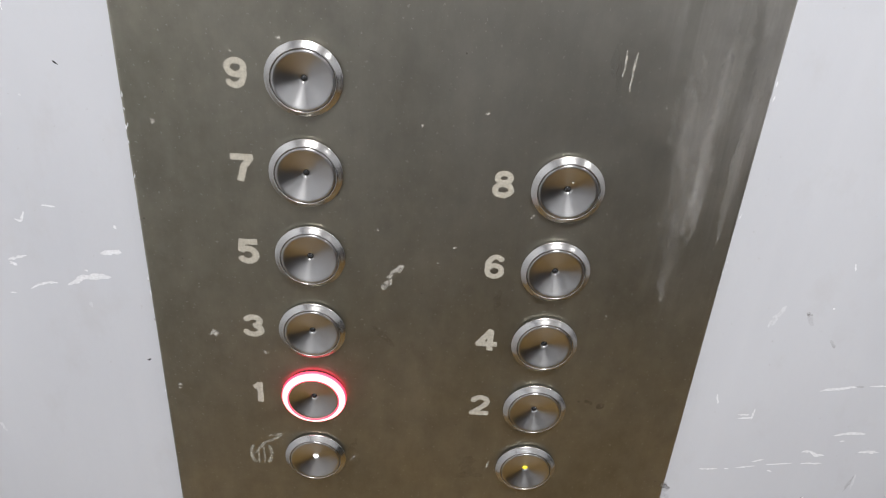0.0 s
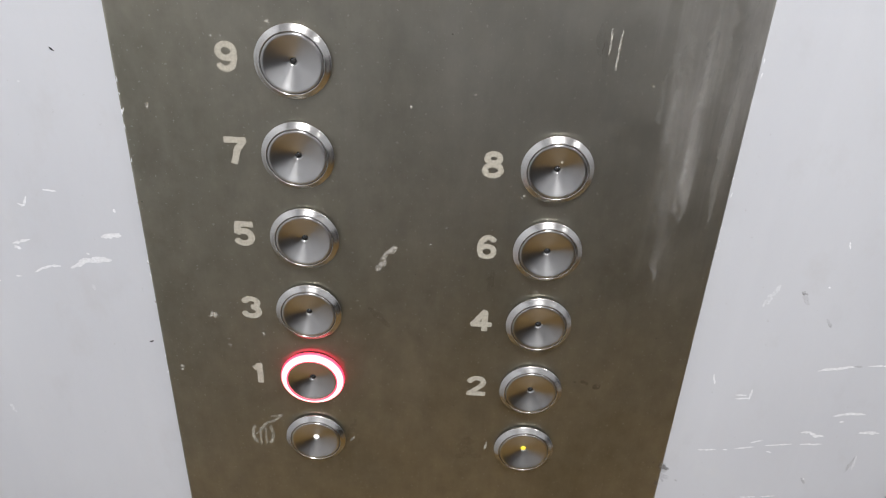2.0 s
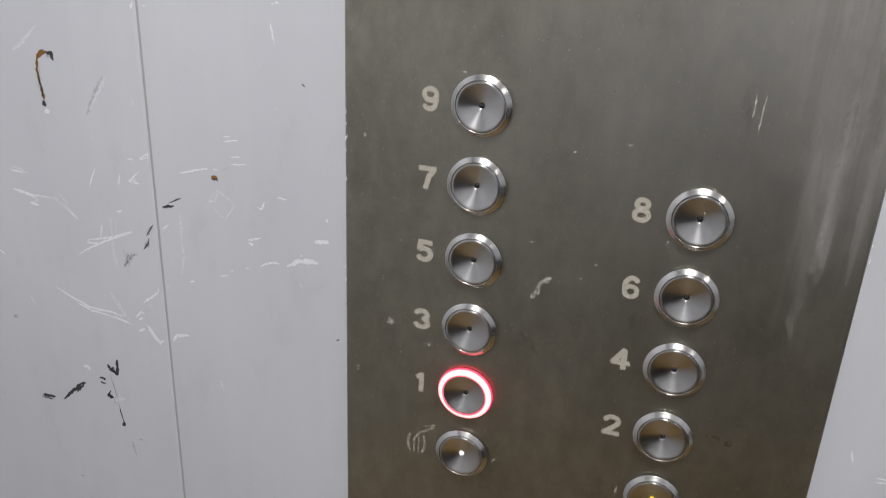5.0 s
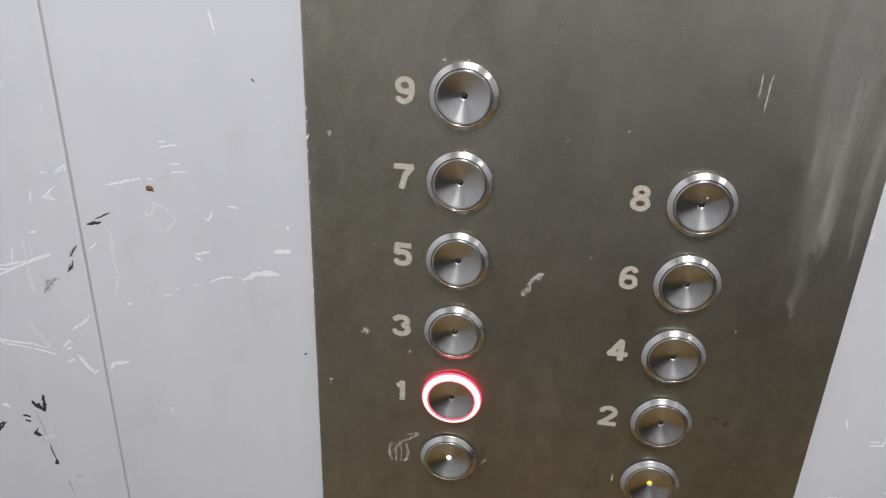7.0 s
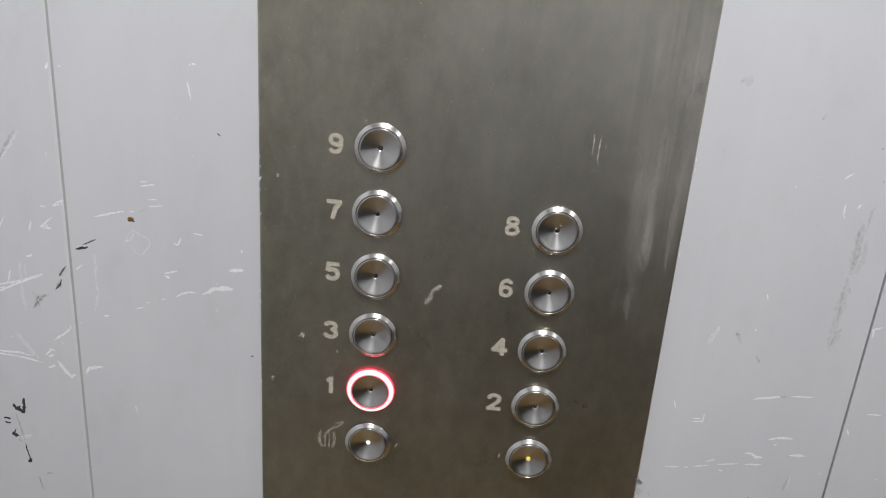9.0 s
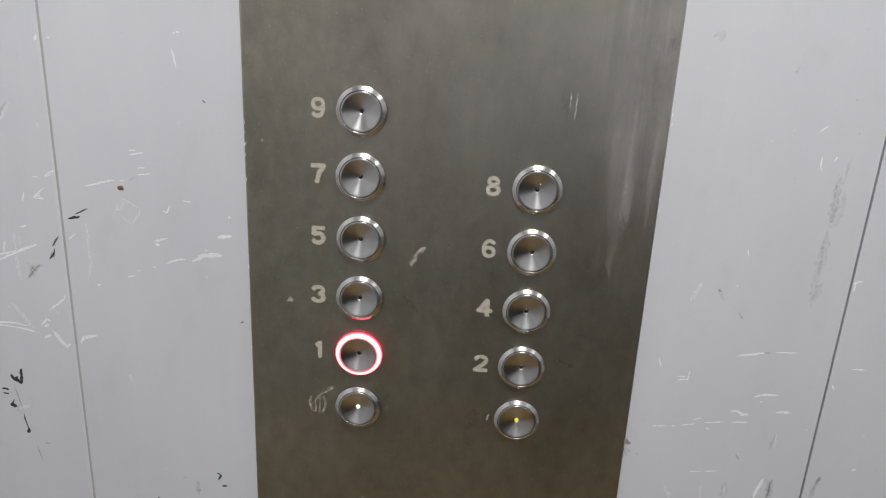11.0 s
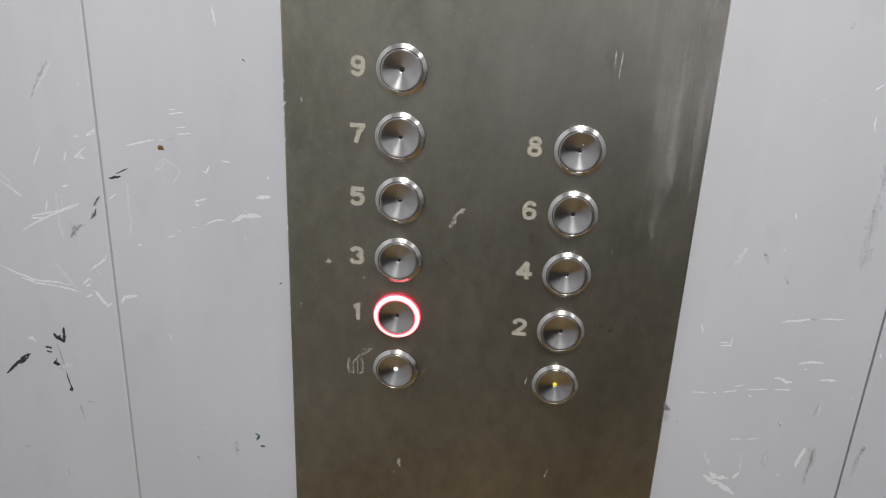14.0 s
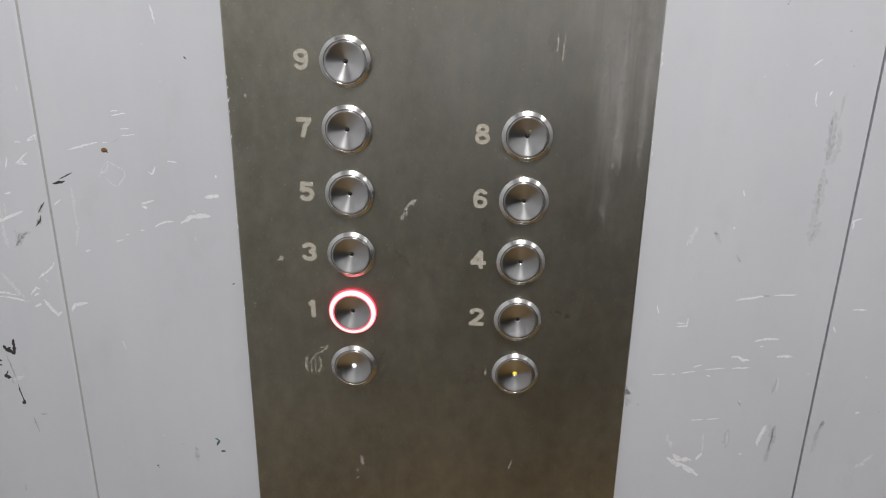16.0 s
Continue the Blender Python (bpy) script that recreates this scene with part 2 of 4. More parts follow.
wall_east = tagged(part("wall_east", box_bm(X1, X1 + 0.05, Y0, 0.0, 0.0, TOP), PAINT), "light grey painted steel cabin side wall", "wall", kind="structure")
wall_south = tagged(part("wall_south", box_bm(X0 - 0.05, X1 + 0.05, Y0 - 0.05, Y0, 0.0, TOP), PAINT), "light grey rear wall of the lift cabin with an added dark panel", "wall", kind="structure")
# added out of view: dark panels that darken what buttons and plate reflect
part("added_dark_panel", box_bm(-0.20, X1 - 0.002, Y0, Y0 + 0.012, 0.0, 1.04, 0.002), DARK, wall_south, "unseen dark panel added for the reflections in the steel")
part("added_dark_panel", box_bm(X1 - 0.012, X1, Y0 + 0.014, -0.62, 0.0, 1.04, 0.002), DARK, wall_east, "unseen dark panel added for the reflections in the steel")

wall_north = tagged(new("wall_north"), "light grey painted steel cabin wall of upright panels, scratched and scuffed", "wall", kind="structure")
backing = part("backing", box_bm(X0 - 0.05, X1 + 0.05, 0.030, 0.06, 0.0, TOP), GAP, wall_north, "dark gap behind the panel joints")
panel_left = part("wall_panel", lean(box_bm(X0, -0.2289, WALL - 0.0006, 0.030, 0.0, TOP, 0.0016, 3), -0.2284, -0.007), PAINT, wall_north, "light grey painted steel panel, badly scratched")
part("joint_filler", lean(box_bm(-0.2298, -0.2268, WALL + 0.0003, 0.029, 0.0, TOP), -0.2284, -0.007), FILLER, wall_north, "grey filled panel joint")
panel_middle = part("wall_panel", lean(lean(box_bm(-0.2275, 0.2710, WALL, 0.030, 0.0, TOP, 0.0003, 2), -0.2277, -0.007), 0.2709, 0.008), PAINT, wall_north, "light grey painted steel panel round the buttons")
panel_right = part("wall_panel", lean(box_bm(0.2724, X1, WALL, 0.030, 0.0, TOP, 0.0003, 2), 0.2725, 0.008), PAINT, wall_north, "light grey painted steel panel, scratched")


def ceiling_light(x, y, glass):
    ob = tagged(new("ceiling_light"), "round white recessed downlight in the cabin ceiling", "ceiling light", "cabin downlights")
    ob.location = (x, y, TOP)
    part("trim", lathe_bm([(0.075, 0.0), (0.095, 0.0), (0.094, -0.005), (0.085, -0.008), (0.076, -0.005), (0.075, 0.0)], 48), BEZEL, ob, smooth=True)
    part("diffuser", lathe_bm([(0.075, -0.002), (0.05, -0.004), (0.0, -0.005)], 48), glass, ob, "glowing white diffuser")
    return ob


ceiling_light(0.08, -0.60, LAMP_GLASS)
ceiling_light(1.20, -0.72, LAMP_DIM)

# ---- the operating panel ----
control_panel = tagged(new("control_panel"), "tall worn brushed stainless steel lift button panel on the wall", "control panel")
PX0, PX1, PZ0, PZ1 = -0.1068, 0.1468, 0.62, 1.62


def faceplate_bm():
    """A shallow folded tray: flat front, edges rolled back to the wall."""
    bm = bmesh.new()
    roll, deep = 0.0014, WALL
    section = [(0.0, deep)] + [(roll - roll * math.cos(a), roll - roll * math.sin(a)) for a in [i * math.pi / 2 / 6 for i in range(7)]]
    loops = []
    for inset, y in section:
        loops.append([bm.verts.new(p) for p in ((PX0 + inset + 0.0032, y, PZ0 + inset), (PX1 - inset, y, PZ0 + inset), (PX1 - inset, y, PZ1 - inset), (PX0 + inset - 0.0030, y, PZ1 - inset))])
    for a, b in zip(loops, loops[1:]):
        for i in range(4):
            j = (i + 1) % 4
            bm.faces.new((a[i], a[j], b[j], b[i])).smooth = True
    bm.faces.new(loops[-1])
    bmesh.ops.recalc_face_normals(bm, faces=bm.faces)
    return bm


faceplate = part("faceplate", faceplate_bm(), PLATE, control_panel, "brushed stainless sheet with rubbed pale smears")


def arc(cx, cy, rx, ry, a0, a1, n=18):
    return [(cx + rx * math.cos(radians(a0 + (a1 - a0) * i / n)), cy + ry * math.sin(radians(a0 + (a1 - a0) * i / n))) for i in range(n + 1)]


# bold figures as centre lines, in millimetres about their middle
SIX = [arc(0, -2.25, 3.15, 2.8, 0, 360, 28), arc(0.35, 0.1, 3.5, 4.95, 40, 205)]
FIGURES = {
    "1": [[(1.1, 6.2), (1.1, -6.3)], [(1.1, 4.6), (-2.0, 2.9)]],
    "2": [arc(0, 2.2, 3.4, 2.75, 170, -35) + [(-2.9, -4.6)], [(-4.6, -4.95), (4.7, -4.95)]],
    "3": [arc(-0.1, 2.55, 3.1, 2.4, 165, -80), arc(-0.1, -2.3, 3.5, 2.65, 80, -165)],
    "4": [[(2.0, 6.0), (-4.4, -3.2)], [(-4.9, -2.3), (4.9, -2.3)], [(1.6, 5.0), (1.6, -6.2)]],
    "5": [[(-3.5, 4.95), (4.2, 4.95)], [(-2.3, 6.2), (-3.0, 0.0)], arc(-0.1, -1.7, 3.5, 3.2, 142, -158)],
    "6": SIX,
    "7": [[(-4.7, 4.95), (4.8, 4.95)], [(4.0, 5.2), (0.8, 0.8), (-1.0, -6.2)]],
    "8": [arc(0, 2.95, 2.75, 2.1, 0, 360, 28), arc(0, -2.45, 3.3, 2.6, 0, 360, 28)],
    "9": [[(-x, -y) for x, y in line] for line in SIX],
}


def numeral(text, x, z, stroke=2.95, cell=0.22):
    """One etched figure, 0.1 mm proud of the plate, its edges slightly eaten away."""
    segments = [(Vector(p), Vector(q), i == 0, i == len(line) - 2) for line in FIGURES[text] for i, (p, q) in enumerate(zip(line, line[1:]))]

    def inside(u, v):
        best = 9.0
        w = Vector((u, v))
        for p, q, first, last in segments:
            d = q - p
            k = (w - p).dot(d) / max(d.length_squared, 1e-9)
            if (first and k < 0) or (last and k > 1):
                continue
            k = min(1.0, max(0.0, k))
            best = min(best, (w - p - d * k).length)
        worn_by = 0.20 * noise.noise((u * 0.7 + x * 900, v * 0.7 + z * 700, 1.0)) + 0.12 * noise.noise((u * 2.2, v * 2.2, z * 90))
        return min(stroke / 2 - best + worn_by, 6.35 - abs(v))

    nu, nv = int(11.4 / cell), int(13.6 / cell)
    grid = [[inside(-5.7 + i * cell, -6.8 + j * cell) for i in range(nu + 1)] for j in range(nv + 1)]
    bm = bmesh.new()
    for j in range(nv):
        for i in range(nu):
            ring = [(i, j), (i + 1, j), (i + 1, j + 1), (i, j + 1)]
            out = []
            for (a, b), (c, d) in zip(ring, ring[1:] + ring[:1]):
                f, g = grid[b][a], grid[d][c]
                if f > 0:
                    out.append((a, b))
                if (f > 0) != (g > 0):
                    k = f / (f - g)
                    out.append((a + (c - a) * k, b + (d - b) * k))
            if len(out) > 2:
                bm.faces.new([bm.verts.new(((-5.7 + u * cell) / 1000, 0, (-6.8 + v * cell) / 1000)) for u, v in out])
    bmesh.ops.remove_doubles(bm, verts=bm.verts, dist=1e-6)
    ob = part("numeral", bm, NUMERAL, control_panel, "pale etched figure " + text)
    ob.location = (x, -0.0001, z)
    return ob


# button heights: the right column sits a little lower
LEFT = [1.2804, 1.2399, 1.1996, 1.1595, 1.1197, 1.0794]
RIGHT = [1.2389, 1.1985, 1.1582, 1.1181, 1.0782]
LX, RX = [-0.0354, -0.0355, -0.0347, -0.0346, -0.0346, -0.0346], 0.0727
for text, z in zip("97531", LEFT):
    numeral(text, -0.0618, z + 0.0005, 2.55 if text == "9" else 2.9)
for text, z in zip("8642", RIGHT):
    numeral(text, 0.0460, z + 0.0004, 2.5 if text in "86" else 2.8)


# ---- push buttons ----
def push_button(x, z, label, led, led_label, lit=False):
    ob = tagged(new("push_button"), label, "push button", "lift floor buttons")
    ob.matrix_basis = pose(x, 0, z, 90, 0, 0)
    bezel = [(0.0152, 0.0008), (0.0154, 0.0009), (0.0154, 0.0015), (0.01535, 0.00165), (0.0152, 0.0018), (0.0150, 0.0019), (0.0142, 0.0026), (0.0133, 0.0033), (0.0131, 0.00345), (0.01295, 0.0035)]
    bezel += [(0.0128, 0.0035), (0.0127, 0.0034), (0.0126, 0.0032), (0.0126, 0.0018)]
    # added black spacer: lifts the ring and paints the shadow line beneath it
    part("shadow_spacer", lathe_bm([(0.0147, 0.0), (0.0147, 0.0009), (0.0140, 0.0009)], 48), GAP, ob, "black spacer added for the shadow line under the ring", True)
    part("bezel", lathe_bm(bezel), BEZEL, ob, "satin steel ring", True)
    part("groove", lathe_bm([(0.0127, 0.0029), (0.0119, 0.0029)]), GROOVE, ob, "dark floor of the ring gap")
    face = [(0.01235, 0.0010), (0.01235, 0.0033), (0.01225, 0.0035), (0.0119, 0.0037)]
    for i in range(1, 15):
        k = 1 - i / 14
        r = 0.0015 + k * 0.01035
        face.append((r, 0.0007 + 0.0031 * k ** 1.2))
    face += [(0.0014, 0.0003), (0.0, 0.0003)]
    part("face", lathe_bm(face), FACE, ob, "dished turned steel face", True)
    dome = [(0.0013 * math.cos(a), 0.0003 + 0.0008 * math.sin(a)) for a in [i * math.pi / 2 / 6 for i in range(6)]] + [(0.0, 0.0011)]
    part("led", lathe_bm(dome, 24), led, ob, led_label, True)
    if lit:
        ring = [(0.0153, 0.0007), (0.0156, 0.0009), (0.0156, 0.0015), (0.0154, 0.0020), (0.0150, 0.0024), (0.0142, 0.0030), (0.0133, 0.0037), (0.0128, 0.0040), (0.0122, 0.0041), (0.0119, 0.0038)]
        part("light_ring", lathe_bm(ring), RED_RING, ob, "glowing red ring round the pressed button", True)
    return ob


for x, z, text in zip(LX, LEFT, "97531"):
    push_button(x, z, "round steel lift button %s%s" % (text, ", lit with a red ring" if text == "1" else " with a dished face"), LED_OFF, "unlit led", text == "1")
for z, text in zip(RIGHT, "8642"):
    button = push_button(RX, z, "round steel lift button %s with a dished face" % text, LED_OFF, "unlit led")
    if text == "8":
        part("paint_fleck", lathe_bm([(0.0005, 0.0), (0.0004, 0.0002), (0.0, 0.00025)], 9), NUMERAL, button, "pale fleck of paint").location = (0.0016, 0.0036, 0.0015)
push_button(LX[5], LEFT[5], "round steel door-open button with a white led", LED_WHITE, "lit white led")
push_button(RX, RIGHT[4], "round steel alarm button with a yellow led", LED_YELLOW, "lit yellow led")


def door_symbol():
    """What is left of the etched door-open sign: two arcs and two bars."""
    bm = bmesh.new()
    cx, cz = -0.0622, 1.0795
    def strip(points, w):
        rows = []
        for i, p in enumerate(points):
            d = (Vector(points[min(i + 1, len(points) - 1)]) - Vector(points[max(i - 1, 0)])).normalized()
            s = Vector((-d.y, d.x)) * w / 2
            rows.append([bm.verts.new((p[0] + k * s.x, -0.00015, p[1] + k * s.y)) for k in (1, -1)])
        for a, b in zip(rows, rows[1:]):
            bm.faces.new((a[0], a[1], b[1], b[0]))
    for side in (-1, 1):
        strip([(cx + side * 0.0052 * math.cos(a), cz + 0.0078 * math.sin(a)) for a in [(-55 + 10 * i) * math.pi / 180 for i in range(11)]], 0.0016)
        strip([(cx + side * 0.0014, cz - 0.007 + 0.0022 * i) for i in range(6)], 0.0009)
    return part("door_sign", bm, MARKS["ghost"], control_panel, "half scraped-off door-open sign")


door_symbol()


# ---- scratches, scuffs and stains ----
def mark(parent, kind, width, *points):
    """A ragged stroke through points (x, z - 1000) in millimetres, width in millimetres."""
    name = {"white": "scratch", "faint": "scratch", "pale": "scrape", "rust": "rust_spot", "green": "ink_mark", "shade": "stain", "smear": "smear", "dim": "stain"}.get(kind, "scuff")
    y = (-0.00003 if parent is faceplate else (WALL - 0.00063 if parent is panel_left else WALL - 0.00003)) - 0.00003 * random.random()
    if parent is not faceplate and kind in ("white", "faint"):
        width *= 1.25
    bm = bmesh.new()
    path = []
    for a, b in zip(points, points[1:]):
        n = max(2, int(math.hypot(b[0] - a[0], b[1] - a[1]) / 0.7))
        path += [(a[0] + (b[0] - a[0]) * i / n, a[1] + (b[1] - a[1]) * i / n) for i in range(n)]
    path.append(points[-1])
    seed = random.random() * 100
    pitch = 0.9 / max(1.0, width) ** 0.8
    rows = []
    for i, p in enumerate(path):
        q, o = path[min(i + 1, len(path) - 1)], path[max(i - 1, 0)]
        d = Vector((q[0] - o[0], q[1] - o[1])).normalized()
        s = Vector((-d.y, d.x))
        end = min(1.0, 0.35 + 1.3 * min(i, len(path) - 1 - i) / max(1, len(path) - 1) * 2)
        if kind in ("smear", "dim"):
            end = math.sin(math.pi * (i + 0.3) / len(path)) ** 0.7
        row = []
        for k in (1, -1):
            w = width * end * (0.55 + 0.75 * noise.noise((p[0] * pitch + seed, p[1] * pitch, k * 5.0)) * 0.8)
            w = max(w, width * 0.12)
            if kind in ("smear", "dim"):
                w = width * 0.55 * end
            drift = 0.35 * width * noise.noise((p[0] * 0.3, p[1] * 0.3, seed))
            c = Vector(p) + s * (k * w + drift)
            row.append(bm.verts.new((c.x / 1000, y, 1 + c.y / 1000)))
        rows.append(row)
    for a, b in zip(rows, rows[1:]):
        bm.faces.new((a[0], a[1], b[1], b[0]))
    return part(name, bm, MARKS[kind], parent)


# flakes of wall paint along the panel's edges
for i in range(16):
    at = 60 + 240 * random.random()
    side = -107.0 if i < 11 else 147.0
    mark(faceplate, "white", 0.25 + 0.35 * random.random(), (side + 0.3, at), (side + 0.3 + 1.4 * (random.random() - 0.5), at + 0.8 + 2.0 * random.random()))
mark(panel_middle, "white", 0.6, (-181.3, 246.4), (-176.8, 247.0))
mark(panel_middle, "white", 0.6, (-181.1, 243.7), (-172.1, 245.4))
mark(panel_middle, "white", 0.6, (-176.7, 235.7), (-171.2, 235.9))
mark(panel_middle, "white", 0.6, (-176.8, 231.2), (-167.8, 232.2))
mark(panel_middle, "white", 0.6, (-188.8, 226.5), (-185.8, 227.1))
mark(panel_middle, "white", 0.6, (-149.3, 215.8), (-143.4, 215.4))
mark(panel_middle, "white", 0.6, (-171.3, 169.5), (-168.6, 169.5))
mark(panel_middle, "white", 0.6, (-188.2, 161.5), (-183.0, 162.8))
mark(panel_middle, "white", 0.6, (-181.7, 165.9), (-179.2, 166.7))
mark(panel_left, "white", 0.6, (-268.2, 217.0), (-274.2, 204.5))
mark(panel_left, "white", 0.6, (-251.2, 215.0), (-252.7, 209.4))
mark(panel_left, "white", 0.6, (-245.9, 211.7), (-237.4, 219.1))
mark(panel_left, "white", 0.6, (-244.6, 211.6), (-238.9, 211.6))
mark(panel_left, "white", 0.6, (-244.8, 225.4), (-241.2, 226.0))
mark(panel_left, "white", 0.6, (-236.7, 226.7), (-230.7, 230.9))
mark(panel_left, "white", 0.6, (-268.4, 180.5), (-269.9, 173.6))
mark(panel_middle, "white", 0.6, (-225.9, 184.7), (-221.0, 188.6))
mark(panel_middle, "white", 0.6, (-168.7, 185.4), (-166.7, 185.2))
mark(panel_middle, "white", 0.6, (-157.8, 287.2), (-156.7, 287.1))
mark(panel_middle, "white", 0.6, (-119.9, 207.5), (-118.7, 207.3))
mark(panel_middle, "white", 0.6, (-148.9, 319.1), (-147.9, 318.9))
mark(panel_middle, "white", 0.6, (-225.9, 312.4), (-224.8, 312.3))
mark(panel_left, "white", 0.6, (-233.1, 311.3), (-232.0, 311.2))
mark(panel_middle, "white", 0.9, (-211.3, 221.5), (-192.3, 226.8))
mark(panel_middle, "white", 0.9, (-162.0, 208.4), (-159.3, 207.4), (-157.4, 212.2))
mark(panel_middle, "white", 0.9, (-169.0, 187.5), (-160.4, 189.8))
mark(panel_middle, "white", 0.9, (-161.9, 172.5), (-153.6, 176.1), (-149.2, 176.1))
mark(panel_left, "white", 0.9, (-256.6, 191.3), (-252.4, 192.9))
mark(panel_left, "white", 0.9, (-280.3, 169.4), (-262.0, 174.2), (-246.8, 180.4))
mark(panel_left, "white", 0.9, (-246.8, 180.0), (-266.5, 171.1), (-282.3, 162.4), (-288.2, 158.0))
mark(panel_left, "white", 0.9, (-281.1, 167.8), (-271.0, 168.6))
mark(panel_middle, "white", 1.6, (-127.6, 192.7), (-118.4, 194.6))
mark(panel_middle, "white", 1.6, (-144.6, 175.1), (-137.4, 179.5), (-124.9, 180.9))
mark(panel_middle, "faint", 0.7, (-190.0, 212.5), (-186.8, 214.5), (-177.4, 209.1))
mark(panel_middle, "faint", 0.7, (-177.4, 209.1), (-177.2, 205.7), (-182.8, 198.2))
mark(panel_middle, "faint", 0.7, (-182.8, 198.2), (-186.5, 200.0), (-190.1, 204.8))
mark(panel_middle, "faint", 0.7, (-190.1, 204.8), (-193.7, 204.5), (-190.0, 212.5))
mark(panel_left, "faint", 0.7, (-261.6, 185.2), (-260.8, 155.0))
mark(panel_middle, "faint", 0.7, (-213.4, 197.0), (-212.7, 169.9), (-215.0, 161.2))
mark(panel_left, "grey", 1.6, (-255.7, 272.5), (-264.3, 259.5), (-269.8, 248.6))
mark(panel_left, "grey", 1.6, (-254.9, 156.9), (-246.5, 166.2))
mark(panel_middle, "black", 0.7, (-219.9, 202.2), (-211.0, 206.7))
mark(panel_middle, "black", 0.7, (-133.0, 280.4), (-131.0, 278.9))
mark(panel_middle, "black", 1.4, (-224.7, 199.0), (-216.5, 200.9))
mark(panel_left, "brown", 1.4, (-235.4, 181.9), (-231.3, 187.0))
mark(panel_left, "brown", 1.4, (-238.6, 171.7), (-235.4, 177.7))
mark(panel_middle, "rust", 1.8, (-190.2, 221.0), (-188.2, 222.0), (-186.3, 221.5))
mark(panel_middle, "black", 0.9, (-189.9, 220.7), (-185.9, 220.7))
mark(panel_middle, "faintbrown", 0.9, (-183.9, 226.2), (-178.1, 229.5))
mark(panel_left, "white", 1.0, (-294.4, 123.8), (-284.1, 120.5), (-269.2, 119.5))
mark(panel_left, "white", 1.0, (-269.2, 119.5), (-255.6, 117.2))
mark(panel_left, "white", 1.0, (-243.7, 133.6), (-232.6, 142.3), (-231.8, 145.6))
mark(panel_left, "white", 1.0, (-250.8, 121.7), (-246.6, 126.6), (-243.9, 125.7))
mark(panel_left, "white", 1.0, (-248.8, 120.8), (-245.3, 123.3))
mark(panel_left, "white", 1.0, (-249.1, 112.8), (-245.2, 114.9))
mark(panel_middle, "white", 1.0, (-209.5, 154.0), (-206.3, 154.7))
mark(panel_left, "white", 1.0, (-295.8, 77.4), (-291.4, 76.9))
mark(panel_left, "white", 1.6, (-243.3, 118.3), (-234.4, 106.7), (-231.5, 109.7))
mark(panel_middle, "white", 1.6, (-224.8, 110.2), (-221.7, 115.1), (-213.1, 116.5))
mark(panel_left, "faint", 0.8, (-269.7, 137.0), (-260.1, 124.4))
mark(panel_middle, "faint", 0.8, (-193.1, 88.6), (-191.4, 84.0))
mark(panel_left, "faint", 0.8, (-269.7, 57.5), (-265.7, 59.1))
mark(panel_middle, "faint", 0.8, (-173.3, 15.4), (-171.1, 15.2))
mark(panel_left, "black", 2.0, (-276.8, 82.2), (-273.7, 77.7))
mark(panel_left, "black", 2.0, (-273.7, 77.7), (-270.5, 76.8), (-268.6, 87.7))
mark(panel_left, "black", 2.0, (-279.9, 59.0), (-275.2, 57.4))
mark(panel_left, "black", 1.3, (-304.7, 54.7), (-296.0, 64.8))
mark(panel_left, "black", 2.0, (-270.5, 38.7), (-268.4, 37.1))
mark(panel_left, "black", 1.3, (-284.5, 71.2), (-279.5, 70.4))
mark(panel_left, "black", 1.2, (-284.0, 67.9), (-280.0, 67.2))
mark(panel_left, "smudge", 0.8, (-275.6, 75.2), (-271.3, 53.6))
mark(panel_left, "black", 0.8, (-271.4, 52.3), (-269.3, 37.6))
mark(panel_left, "smudge", 0.8, (-264.6, 26.6), (-262.0, 14.0))
mark(panel_middle, "black", 0.8, (-114.2, 133.9), (-112.3, 134.9))
mark(panel_middle, "black", 0.8, (-180.0, -9.9), (-178.4, -10.8))
mark(panel_middle, "green", 1.5, (-135.4, 14.7), (-132.6, 12.9), (-134.5, 8.8))
mark(panel_middle, "green", 1.5, (-132.0, 4.6), (-128.4, 4.2))
mark(panel_middle, "grey", 0.7, (-160.3, 8.8), (-157.5, 9.0))
mark(panel_left, "grey", 0.7, (-312.7, -14.9), (-308.1, -15.0))
mark(panel_middle, "white", 0.6, (234.1, 284.0), (238.8, 287.7))
mark(panel_middle, "white", 0.6, (238.4, 269.2), (238.8, 262.6), (240.2, 260.2))
mark(panel_middle, "white", 0.6, (246.0, 266.6), (247.3, 269.8))
mark(panel_middle, "white", 0.6, (207.2, 277.1), (208.2, 277.0))
mark(panel_middle, "white", 0.6, (205.3, 208.4), (206.4, 204.7))
mark(panel_middle, "white", 0.6, (147.1, 236.8), (148.2, 236.7))
mark(panel_middle, "white", 0.6, (147.2, 200.5), (148.3, 200.4))
mark(panel_middle, "faintbrown", 1.2, (255.5, 269.0), (254.6, 258.4))
mark(panel_middle, "faintbrown", 1.2, (250.0, 259.8), (251.0, 240.2), (250.9, 225.4))
mark(panel_middle, "grey", 0.9, (251.6, 303.6), (252.6, 303.5))
mark(panel_middle, "grey", 0.9, (256.4, 284.2), (257.5, 284.1))
mark(panel_middle, "faintbrown", 3.6, (164.6, 335.8), (167.4, 335.5))
mark(panel_middle, "faintbrown", 3.6, (214.1, 318.6), (215.5, 318.0))
mark(panel_middle, "faintbrown", 4.5, (251.3, 258.1), (251.0, 240.2), (252.6, 225.5))
mark(panel_middle, "faintbrown", 3.6, (251.3, 223.6), (251.1, 208.5), (251.4, 195.0))
mark(panel_middle, "white", 0.7, (161.8, 130.2), (163.2, 124.3))
mark(panel_middle, "white", 0.7, (175.0, 117.8), (180.7, 117.9))
